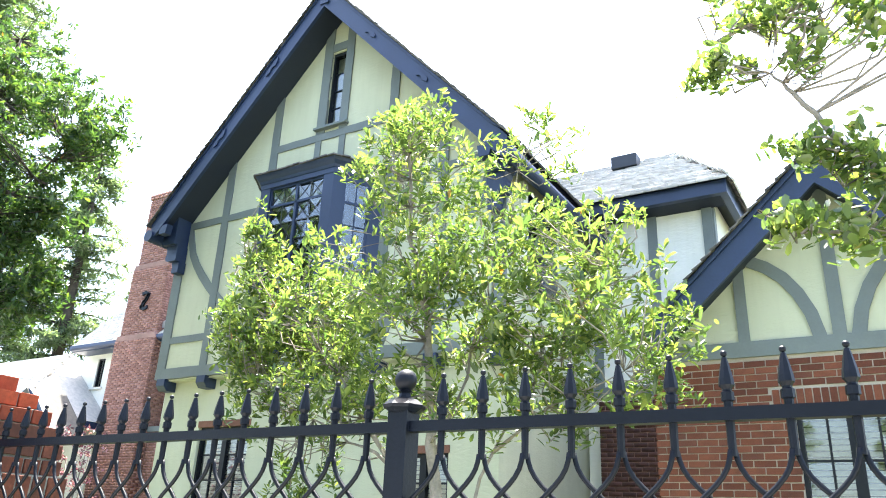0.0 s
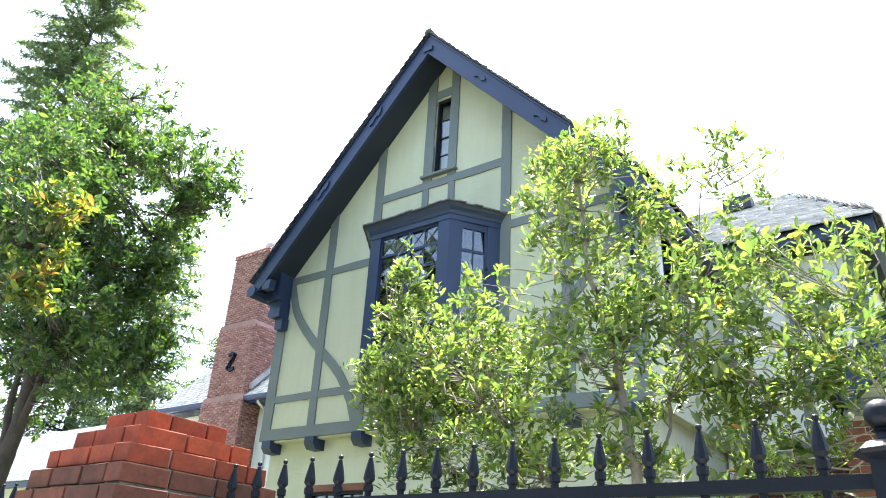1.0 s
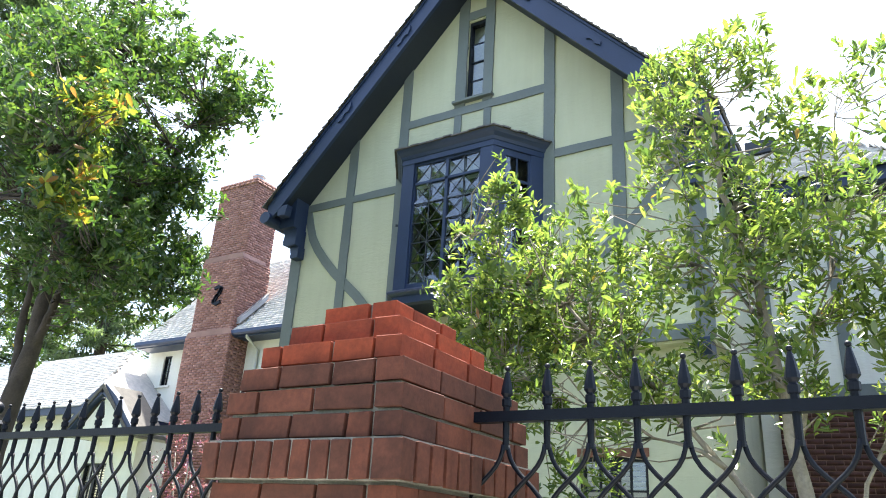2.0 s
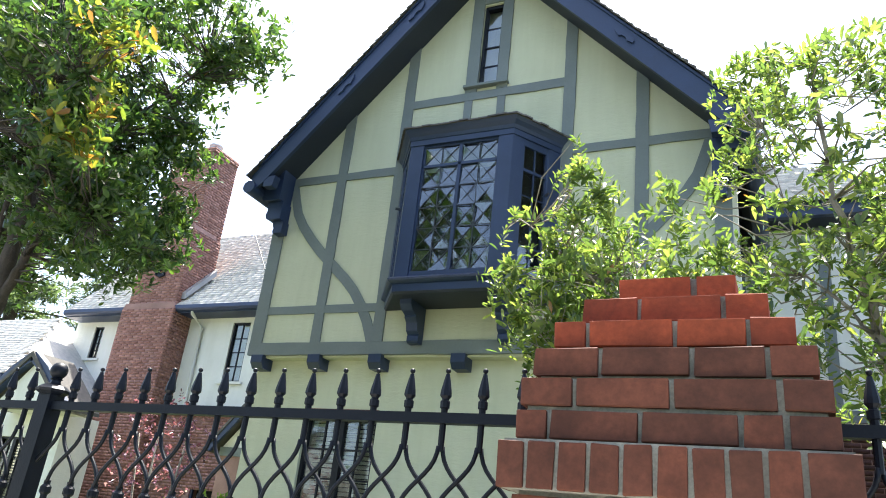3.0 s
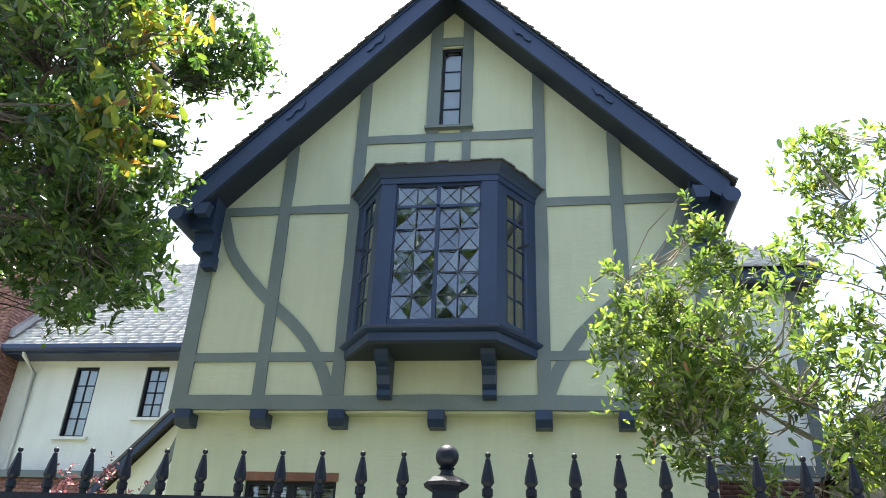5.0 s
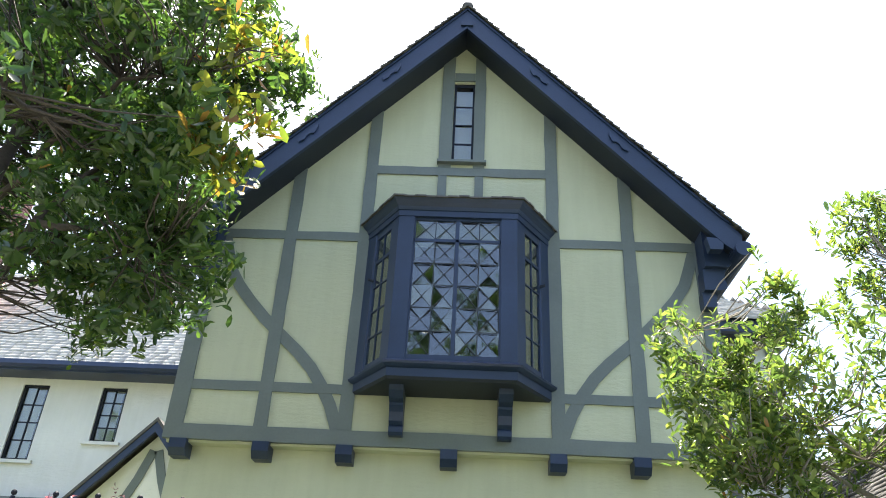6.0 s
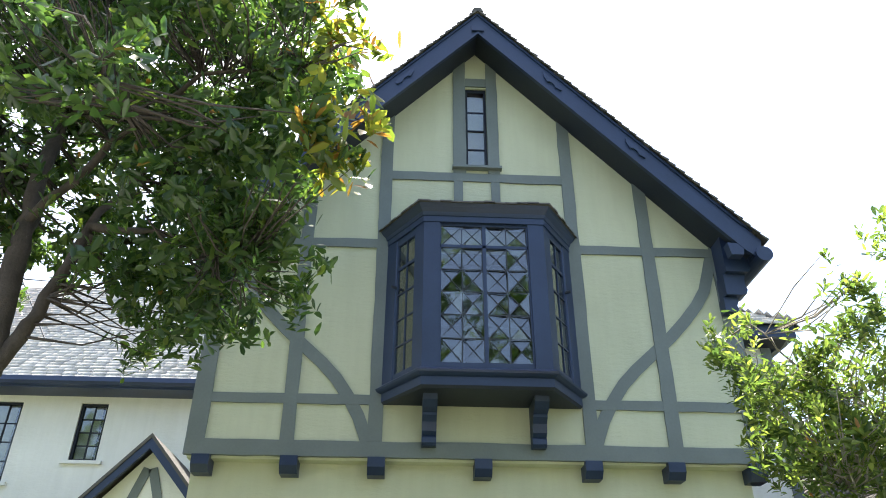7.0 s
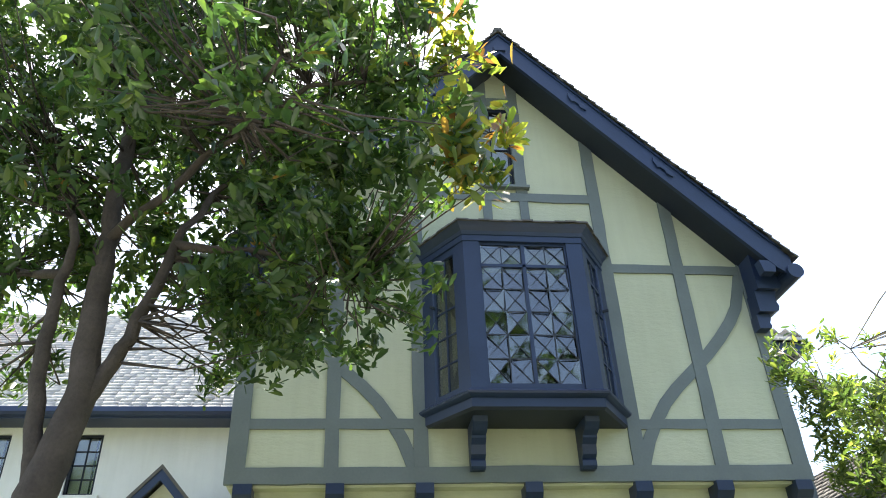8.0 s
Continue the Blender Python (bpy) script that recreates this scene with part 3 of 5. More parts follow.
        # added drape: stops bright sky showing through from the opposite casement
        side("drape", 0.1, L + 0.1, 4.77, 6.7, -0.17, -0.15, DRAPE, 0, "brown drape added inside the bay to block light through it")
        # casement stay that stands out a little
        side("stay", L - 0.02, L + 0.0, 6.0, 6.03, -0.005, 0.07, LEAD, 0)
        # bracket under the bay, with a carved front
        q = [(FY - 0.002, 4.03), (8.27, 4.03), (8.235, 4.06), (8.235, 4.12), (8.25, 4.14), (8.19, 4.18), (8.165, 4.28), (8.10, 4.34), (8.10, 4.37), (8.0, 4.40), (7.93, 4.47), (7.92, 4.534), (FY - 0.002, 4.534)]
        bm = bmesh.new()
        prism(bm, q, BX + s * 0.64 - 0.083, BX + s * 0.64 + 0.083, "x")
        part("bracket", bm, NAVY, bay, "carved navy bracket", soft=0.012)
    # near-black boards: the shade inside the bay is put into their colour
    boxed("bay_floor", ROOM_SHADE, bay, (BX - 1.0, BX + 1.0, 8.0, 9.6, 4.70, 4.74), soft=0)
    boxed("ceiling_board", ROOM_SHADE, bay, (BX - 0.9, BX + 0.9, 7.95, 9.6, 6.72, 6.74), soft=0)


bay_window()


# ---- casement windows in straight walls ----
def casement(parent, x0, x1, y, z0, z1, cols, rows, mat=SASH, depth=0.1, blind=True, curtain=False, sill=True, lintel=None, double=False, label="dark steel casement with small panes"):
    bm = bmesh.new()
    f = 0.045
    for d in ((x0, x0 + f, z0, z1), (x1 - f, x1, z0, z1), (x0 + f, x1 - f, z1 - f, z1), (x0 + f, x1 - f, z0, z0 + f)):
        box(bm, d[0], d[1], y + depth - 0.05, y + depth + 0.03, d[2], d[3])
    if double:
        c = (x0 + x1) / 2
        box(bm, c - 0.05, c + 0.05, y + depth - 0.05, y + depth + 0.03, z0 + f, z1 - f)
    w = part("window", bm, mat, parent, label, soft=0.004)
    gx0, gx1, gz0, gz1 = x0 + f, x1 - f, z0 + f, z1 - f
    for i in range(1, cols):
        x = gx0 + (gx1 - gx0) * i / cols
        boxed("glazing_bar", mat, w, (x - 0.011, x + 0.011, y + depth - 0.02, y + depth + 0.015, gz0, gz1), soft=0)
    for k in range(1, rows):
        z = gz0 + (gz1 - gz0) * k / rows
        boxed("glazing_bar", mat, w, (gx0, gx1, y + depth - 0.018, y + depth + 0.013, z - 0.011, z + 0.011), soft=0)
    for i in range(cols):
        for k in range(rows):
            bm = bmesh.new()
            t = rng_bay.uniform(-0.004, 0.004)
            a, b = gx0 + (gx1 - gx0) * i / cols, gx0 + (gx1 - gx0) * (i + 1) / cols
            c, d = gz0 + (gz1 - gz0) * k / rows, gz0 + (gz1 - gz0) * (k + 1) / rows
            prism(bm, [(y + depth - t, c), (y + depth + t, d), (y + depth + t + 0.004, d), (y + depth - t + 0.004, c)], a, b, "x")
            part("pane", bm, GLASS, w).visible_shadow = False
    if sill:
        boxed("sill", mat if sill == "dark" else parent_wall.get(parent.name, STONE), w, (x0 - 0.12, x1 + 0.12, y - 0.07, y + 0.06, z0 - 0.06, z0))
    if lintel:
        boxed("lintel", lintel, w, (x0 - 0.02, x1 + 0.02, y - 0.015, y + 0.1, z1, z1 + 0.1))
    if blind:
        n = int((z1 - z0) / 0.06)
        for k in range(n):
            bm = bmesh.new()
            z = z0 + 0.03 + k * 0.06
            prism(bm, [(y + depth + 0.10, z), (y + depth + 0.135, z + 0.045), (y + depth + 0.14, z + 0.042), (y + depth + 0.105, z - 0.003)], x0 + 0.02, x1 - 0.02, "x")
            part("blind_slat", bm, CURTAIN, w)
    if curtain:
        boxed("curtain", CURTAIN, w, (x0, x1 - 0.3 * (x1 - x0), y + depth + 0.1, y + depth + 0.11, z0, z1), soft=0)
        boxed("curtain", CURTAIN, w, (x1 - 0.22 * (x1 - x0), x1, y + depth + 0.1, y + depth + 0.11, z0, z1), soft=0)
    # near-black sheet added behind the panes in place of an unlit room
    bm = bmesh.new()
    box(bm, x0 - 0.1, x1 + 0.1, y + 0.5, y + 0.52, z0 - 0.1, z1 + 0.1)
    part("shade_backing", bm, ROOM_SHADE, w)
    return w


parent_wall = {}
TERRACOTTA = plain("terracotta lintel", (0.22, 0.10, 0.065), 0.9, var=0.25, fine=50)
parent_wall["gabled_house"] = TERRACOTTA
casement(house, -2.2, -1.05, 8.60, 1.45, 3.1, 4, 4, lintel=TERRACOTTA, double=True)
casement(house, 1.78, 2.62, 8.60, 1.2, 2.62, 4, 4, lintel=TERRACOTTA, double=True)


# ---- the rear wing with its pale roof, and the chimney ----
rear = thing("rear_wing", "white stucco house wing with pale shingled roof", "house")
parent_wall["rear_wing"] = WHITE_STUCCO
WY = 13.95


def rear_wing():
    wins = [(-8.60, -8.06, 4.80, 6.31), (-6.97, -6.46, 5.21, 6.31), (-12.5, -12.1, 4.8, 6.3), (-13.45, -13.1, 5.4, 6.3)]
    xs = sorted({v for w in wins for v in w[:2]} | {-14.2, -2.6})
    for a, b in zip(xs, xs[1:]):
        w = [q for q in wins if abs(q[0] - a) < 1e-6]
        spans = ((-0.02, w[0][2]), (w[0][3], 6.57)) if w else ((-0.02, 6.57),)
        for z0, z1 in spans:
            boxed("wall", WHITE_STUCCO, rear, (a, b, WY, WY + 0.3, z0, z1), soft=0)
    boxed("end_wall", WHITE_STUCCO, rear, (-14.2, -13.9, WY + 0.3, 19, -0.02, 6.57), soft=0)
    for x0, x1, z0, z1 in wins:
        casement(rear, x0, x1, WY, z0, z1, 2, 4, blind=False, curtain=True, depth=0.09)
    # roof: one long front slope
    ey, ez, ry, rz = 13.42, 6.64, 16.8, 10.18
    up = Vector((0, ry - ey, rz - ez))
    bm = bmesh.new()
    prism(bm, [(ey, ez - 0.02), (ry, rz - 0.02), (ry + 3.3, ez - 0.02), (ry + 3.3, ez - 0.2), (ry, rz - 0.25), (ey + 0.1, ez - 0.2)], -14.1, -2.8, "x")
    part("roof", bm, SOFFIT, rear)
    ob = new("shingle_layer", shingles((-14.12, ey - 0.03, ez - 0.01), (1, 0, 0), up, 11.3, up.length, 0.135, 0.26, SHINGLE, "rear_shingles", thick=0.022))
    ob.parent = rear
    tagged(ob, "pale grey overlapping roof shingles", kind="stuff")
    boxed("fascia", NAVY, rear, (-14.1, -2.8, ey + 0.02, WY, 6.44, 6.61))
    bm = bmesh.new()
    prism(bm, [(ey - 0.1, 6.62), (ey - 0.11, 6.53), (ey - 0.07, 6.48), (ey + 0.02, 6.46), (ey + 0.02, 6.62)], -14.1, -2.8, "x")
    part("gutter", bm, NAVY, rear, "navy eaves gutter")
    bm = bmesh.new()
    tube(bm, [(-9.55, 13.38, 6.57), (-9.55, 13.44, 6.42), (-9.55, WY - 0.06, 6.17), (-9.55, WY - 0.06, 0.0)], [0.045] * 4, 8)
    part("downpipe", bm, WHITE_STUCCO, rear, "white downpipe", smooth=True)
    bm = bmesh.new()
    tube(bm, [(-9.3, 14.6, 9.4), (-8.2, 14.3, 7.75)], [0.015, 0.015], 5)
    part("aerial_cable", bm, LEAD, rear)
    boxed("room_partition", ROOM_SHADE, rear, (-13.2, -3, 15.0, 15.1, 0, 6.4), soft=0)


rear_wing()


def brick_rows(x0, x1, z0, z1, rng, bl=0.203, bh=0.06, j=0.012):
    """Running bond: (xa, xb, za, zb) of every brick of a wall."""
    out, z, r = [], z0, 0
    while z + bh * 0.6 < z1:
        x = x0 - (bl / 2 + j / 2) * (r % 2)
        while x < x1:
            a, b = max(x, x0), min(x + bl, x1)
            if b - a > 0.03:
                out.append((a, b, z, min(z + bh, z1)))
            x += bl + j
        z += bh + j
        r += 1
    return out


def bricks_joined(name, cells, put, depth, mat, rng):
    """Bricks as one mesh of separate boxes; put(u, d, z) gives a place."""
    vs, fs = [], []
    for a, b, c, d in cells:
        o = rng.uniform(-0.003, 0.004)
        base = len(vs)
        for dd in (-o, depth):
            vs += [put(a, dd, c), put(b, dd, c), put(b, dd, d), put(a, dd, d)]
        fs += [[base + i for i in f] for f in ((0, 1, 2, 3), (0, 4, 5, 1), (1, 5, 6, 2), (2, 6, 7, 3), (3, 7, 4, 0))]
    return arrays(name, vs, fs, mat)


# ---- the chimney ----
def chimney():
    ch = thing("chimney", "tall weathered red brick chimney beside the rear wing", "chimney")
    rng = random.Random(3)
    cx, y1 = -10.93, 13.97
    tiers = [(0.90, -0.02, 6.55, 13.28), (0.82, 6.55, 8.8, 13.36), (0.76, 8.8, 11.2, 13.45), (0.79, 11.2, 11.36, 13.42)]
    for hw, z0, z1, yf in tiers:
        boxed("core", CHIMNEY_BED, ch, (cx - hw + 0.012, cx + hw - 0.012, yf + 0.012, 14.45 if z0 > 6 else y1, z0, z1), soft=0)
        zz = max(z0, 1.0)
        cells = brick_rows(cx - hw, cx + hw, zz, z1, rng)
        ob = new("front_bricks", bricks_joined("front_bricks", cells, lambda u, d, z, f=yf: (u, f + d, z), 0.02, CHIMNEY_BRICK, rng))
        ob.parent = ch
        tagged(ob, kind="stuff")
        yb = 14.45 if z0 > 6 else y1
        cells = brick_rows(yf, yb, zz, z1, rng)
        for s in (-1, 1):
            ob = new("side_bricks", bricks_joined("side_bricks", cells, lambda u, d, z, e=cx + s * hw, t=s: (e - t * d, u, z), 0.02, CHIMNEY_BRICK, rng))
            ob.parent = ch
            tagged(ob, kind="stuff")
    # sloped shoulders between the tiers
    for (a, _, z, ya), (b, _, _, yb) in zip(tiers[:2], tiers[1:3]):
        bm = bmesh.new()
        prism(bm, [(cx - a, z - 0.01), (cx + a, z - 0.01), (cx + b, z + 0.14), (cx - b, z + 0.14)], ya, ya + 0.9)
        part("shoulder", bm, CHIMNEY_BED, ch, "sloped brick shoulder", soft=0.01)
    # an iron tie plate in the shape of an S on the stack
    bm = bmesh.new()
    for pts in ([(-0.16, 0.22), (-0.02, 0.26), (0.12, 0.18), (0.05, 0.03), (-0.06, -0.03), (-0.13, -0.16), (0.0, -0.26), (0.15, -0.2)], [(0.14, 0.24), (0.0, 0.0), (-0.15, -0.24)]):
        band(bm, [(cx + 0.05 + a, 7.72 + b) for a, b in pts], 0.10, 13.31, 13.355)
    part("tie_plate", bm, IRON, ch, "curled black iron tie plate")
    bm = bmesh.new()
    lathe(bm, [(0.20, 0.0), (0.22, 0.05), (0.18, 0.07), (0.17, 0.30), (0.20, 0.32), (0.20, 0.36)], cx + 0.25, 13.95, 14, 11.36)
    part("chimney_pot", bm, FLASH, ch, "grey chimney pot")
    bm = bmesh.new()
    prism(bm, [(13.5, 6.85), (14.4, 7.8), (14.4, 7.98), (13.5, 7.03)], cx + 0.82, cx + 0.96, "x")
    part("flashing", bm, FLASH, ch, "grey metal flashing")


chimney()


# ---- entrance porch with its small gable ----
def porch():
    po = thing("entrance_porch", "small half-timbered entrance gable with navy barge boards", "porch")
    px, y = -4.78, 12.0
    for s in (-1, 1):
        bm = bmesh.new()
        prism(bm, [(px, 5.09), (px + s * 1.9, 2.98), (px + s * 1.8, 2.9), (px, 4.88)], y - 0.25, y - 0.18)
        part("barge_board", bm, NAVY, po)
        bm = bmesh.new()
        prism(bm, [(px, 5.12), (px + s * 1.95, 2.95), (px + s * 1.93, 2.9), (px, 5.05)], y - 0.27, 13.95)
        part("roof_slope", bm, DARK_SHINGLE, po)
        bm = bmesh.new()
        band(bm, [(px + s * 0.04, 4.62), (px + s * 0.2, 4.15), (px + s * 0.42, 3.65), (px + s * 0.75, 3.1)], 0.14, y - 0.03, y + 0.02)
        part("curved_brace", bm, TIMBER, po)
    bm = bmesh.new()
    prism(bm, [(px - 1.7, 3.0), (px + 1.7, 3.0), (px, 4.9)], y, 12.2)
    part("gable_wall", bm, WHITE_STUCCO, po)
    boxed("tie_beam", TIMBER, po, (px - 1.7, px + 1.7, y - 0.04, y + 0.01, 2.85, 3.02))
    for a, b in ((-1.7, -1.2), (1.2, 1.5)):
        boxed("brick_jamb", CHIMNEY_BED, po, (px + a, px + b, y, 13.95, -0.02, 2.85), "reddish brick porch wall")


porch()


# ---- brick lower storey of the rear wing, with a small dark window and a ledge ----
def lower_storey():
    rng = random.Random(17)
    y, x0, x1, z1 = 13.62, -10.02, -6.6, 3.92
    wx0, wx1, wz0, wz1 = -8.55, -7.75, 1.0, 2.25
    for d in ((x0, wx0, -0.02, z1), (wx1, x1, -0.02, z1), (wx0, wx1, -0.02, wz0), (wx0, wx1, wz1, z1)):
        boxed("lower_bed", CHIMNEY_BED, rear, (d[0], d[1], y + 0.012, WY - 0.004, d[2], d[3]), soft=0)
    cells = [c for c in brick_rows(x0, x1, 0.9, z1, rng) if not (c[1] > wx0 and c[0] < wx1 and c[3] > wz0 and c[2] < wz1)]
    ob = new("lower_bricks", bricks_joined("lower_bricks", cells, lambda u, d, z: (u, y + d, z), 0.02, CHIMNEY_BRICK, rng))
    ob.parent = rear
    tagged(ob, kind="stuff")
    # near-black board stands in for the shade behind the opening
    boxed("window_back", ROOM_SHADE, rear, (wx0, wx1, WY - 0.06, WY - 0.004, wz0, wz1), soft=0)
    for d in ((wx0, wx0 + 0.06, wz0, wz1), (wx1 - 0.06, wx1, wz0, wz1), ((wx0 + wx1) / 2 - 0.02, (wx0 + wx1) / 2 + 0.02, wz0, wz1)):
        boxed("lower_window_frame", NAVY, rear, (d[0], d[1], y + 0.05, y + 0.1, d[2], d[3]))
    boxed("ledge", TIMBER, rear, (x0, x1, y - 0.06, WY - 0.004, z1, z1 + 0.14), "grey green ledge over the brickwork")


lower_storey()


# ---- low wing at the far side of the chimney ----
def low_wing():
    lw = thing("low_wing", "low white stucco wing with pale hipped shingle roof", "house")
    parent_wall["low_wing"] = WHITE_STUCCO
    x1, y0, ez = -12.25, 10.9, 4.25
    for d in ((-22, -12.2, -0.02, ez), (-11.3, -10.3, -0.02, 3.45), (-12.2, -11.3, -0.02, 1.2), (-12.2, -11.3, 2.9, ez)):
        boxed("wall", WHITE_STUCCO, lw, (d[0], d[1], y0 + 0.4, y0 + 0.65, d[2], d[3]), soft=0)
    boxed("end_wall", WHITE_STUCCO, lw, (-10.55, -10.3, y0 + 0.65, 12.2, -0.02, 3.45), soft=0)
    casement(lw, -12.2, -11.3, y0 + 0.4, 1.2, 2.9, 4, 4, double=True)
    rx, ry, rz = -15.1, 14.0, 6.6
    bm = bmesh.new()
    a, b = bm.verts.new((-24, y0, ez)), bm.verts.new((x1, y0, ez))
    c, d = bm.verts.new((rx, ry, rz)), bm.verts.new((-24, ry, rz))
    e = bm.verts.new((x1, 17, ez))
    bm.faces.new((a, b, c, d)), bm.faces.new((b, e, c)), bm.faces.new((e, bm.verts.new((-24, 17, ez)), d, c))
    part("roof", bm, SHINGLE, lw, "pale sunlit hip roof")
    up = Vector((0, ry - y0, rz - ez))
    ob = new("shingle_layer", shingles((-24, y0, ez + 0.005), (1, 0, 0), up, 11.75, up.length, 0.14, 0.26, SHINGLE, "low_shingles",
                                       trim=lambda u, v: u < 11.75 - (x1 - rx) * v / up.length))
    ob.parent = lw
    tagged(ob, kind="stuff")
    for sg in (-1, 1):
        bm = bmesh.new()
        band(bm, [(-10.8, 4.52), (-10.8 + sg * 0.5, 4.2), (-10.8 + sg * 1.0, 3.72), (-10.8 + sg * 1.25, 3.5)], 0.22, 10.45, 10.6)
        part("barge_board", bm, NAVY, lw, "small navy gable boards", soft=0.006)
    bm = bmesh.new()
    prism(bm, [(-11.8, 3.4), (-9.8, 3.4), (-10.8, 4.4)], 10.6, 11.4)
    part("small_gable", bm, WHITE_STUCCO, lw)
    bm = bmesh.new()
    prism(bm, [(-12.05, 3.5), (-10.8, 4.62), (-9.55, 3.5), (-9.55, 3.42), (-10.8, 4.5), (-12.05, 3.42)], 10.42, 11.5)
    # dark shingle instead of pale: shadow right of the apex put into colour
    part("small_roof", bm, DARK_SHINGLE, lw)
    boxed("fascia", NAVY, lw, (-24, x1, y0 - 0.02, y0 + 0.1, ez - 0.2, ez - 0.01))
    boxed("end_fascia", NAVY, lw, (x1 - 0.1, x1, y0 + 0.1, 17, ez - 0.2, ez - 0.01))


low_wing()


# ---- side wing between the gable and the garage ----
side = thing("side_wing", "white half-timbered side wing under a pale hipped roof", "house")
parent_wall["side_wing"] = WHITE_STUCCO


def side_wing():
    y, xr = 11.7, 5.62
    bm = bmesh.new()
    box(bm, 3.4, xr, y, y + 0.3, -0.02, 7.05)
    box(bm, xr - 0.3, xr, y + 0.3, 18, -0.02, 7.05)
    part("wall", bm, WHITE_STUCCO, side)
    for x0, x1 in ((4.55, 4.71), (5.46, 5.62), (3.55, 3.7)):
        boxed("post", TIMBER, side, (x0, x1, y - 0.03, y + 0.01, 3.95, 6.85))
    boxed("side_post", TIMBER, side, (xr - 0.01, xr + 0.03, y + 0.0, y + 0.16, 3.95, 6.85))
    boxed("top_rail", TIMBER, side, (3.4, xr + 0.02, y - 0.035, y + 0.01, 6.85, 7.0))
    boxed("bottom_rail", TIMBER, side, (3.4, xr + 0.02, y - 0.035, y + 0.01, 3.8, 3.97))
    ex, ey, ez = 5.97, 11.3, 7.12
    ax, ay, az = 4.35, 14.7, 9.55
    bm = bmesh.new()
    v = [bm.verts.new(p) for p in ((0.5, ey, ez), (ex, ey, ez), (ax, ay, az), (0.5, ay, az), (ex, 18.2, ez), (0.5, 18.2, ez))]
    for f in ((0, 1, 2, 3), (1, 4, 2), (4, 5, 3, 2), (0, 5, 4, 1), (0, 3, 5)):
        bm.faces.new([v[i] for i in f])
    part("roof", bm, SOFFIT, side)
    up = Vector((0, ay - ey, az - ez))
    ob = new("shingle_layer", shingles((0.5, ey - 0.04, ez), (1, 0, 0), up, ex - 0.5, up.length, 0.135, 0.26, SHINGLE, "side_shingles", thick=0.03,
                                       trim=lambda u, w: u < (ex - 0.5) - (ex - ax) * w / up.length))
    ob.parent = side
    tagged(ob, "pale grey overlapping roof shingles", kind="stuff")
    up2 = Vector((ax - ex, 0, az - ez))
    ob = new("shingle_layer", shingles((ex + 0.04, 18.2, ez), (0, -1, 0), up2, 18.2 - ey, up2.length, 0.135, 0.26, SHINGLE, "hip_shingles", thick=0.03,
                                       trim=lambda u, w: (18.2 - ay) * w / up2.length < u < (18.2 - ey) - (ay - ey) * w / up2.length))
    ob.parent = side
    tagged(ob, "pale grey hip shingles", kind="stuff")
    boxed("fascia", NAVY, side, (1.0, ex - 0.02, ey + 0.0, ey + 0.12, ez - 0.24, ez - 0.02))
    boxed("end_fascia", NAVY, side, (ex - 0.14, ex - 0.02, ey + 0.12, 18.1, ez - 0.24, ez - 0.02))
    bm = bmesh.new()
    prism(bm, [(ey + 0.02, 6.9), (y, 6.82), (y, 6.9)], 1.0, ex - 0.14, "x")
    part("soffit", bm, SOFFIT, side)
    boxed("roof_vent", LEAD, side, (3.25, 3.8, 13.9, 14.2, 9.1, 9.38), "dark metal roof vent")
    # brick wall beside the garage, its shade put into the darker brick colour
    rng = random.Random(11)
    boxed("brick_bed", CHIMNEY_BED, side, (3.68, 5.52, 11.45, 11.69, -0.02, 3.7), soft=0)
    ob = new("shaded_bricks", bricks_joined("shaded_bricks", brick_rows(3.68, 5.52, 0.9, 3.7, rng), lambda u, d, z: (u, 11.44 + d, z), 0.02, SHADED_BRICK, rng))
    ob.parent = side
    tagged(ob, "red brick wall with shade put into its colour", kind="stuff")


side_wing()


# a window in the side of the gabled house
def side_window():
    w = boxed("side_window", NAVY, house, (3.515, 3.56, 9.0, 10.1, 4.9, 6.4), "navy side window")
    for z0, z1 in ((4.96, 5.6), (5.66, 6.34)):
        for y0, y1 in ((9.06, 9.52), (9.58, 10.04)):
            boxed("pane", GLASS, w, (3.56, 3.568, y0, y1, z0, z1), soft=0)
    boxed("casing", WHITE_STUCCO, w, (3.515, 3.57, 8.86, 9.0, 4.8, 6.5))


side_window()


# ---- the brick garage with its half-timbered gable ----
garage = thing("garage_wing", "red brick garage with half-timbered gable and navy barge boards", "garage")
parent_wall["garage_wing"] = TERRACOTTA
GY, GAX = 8.2, 7.37


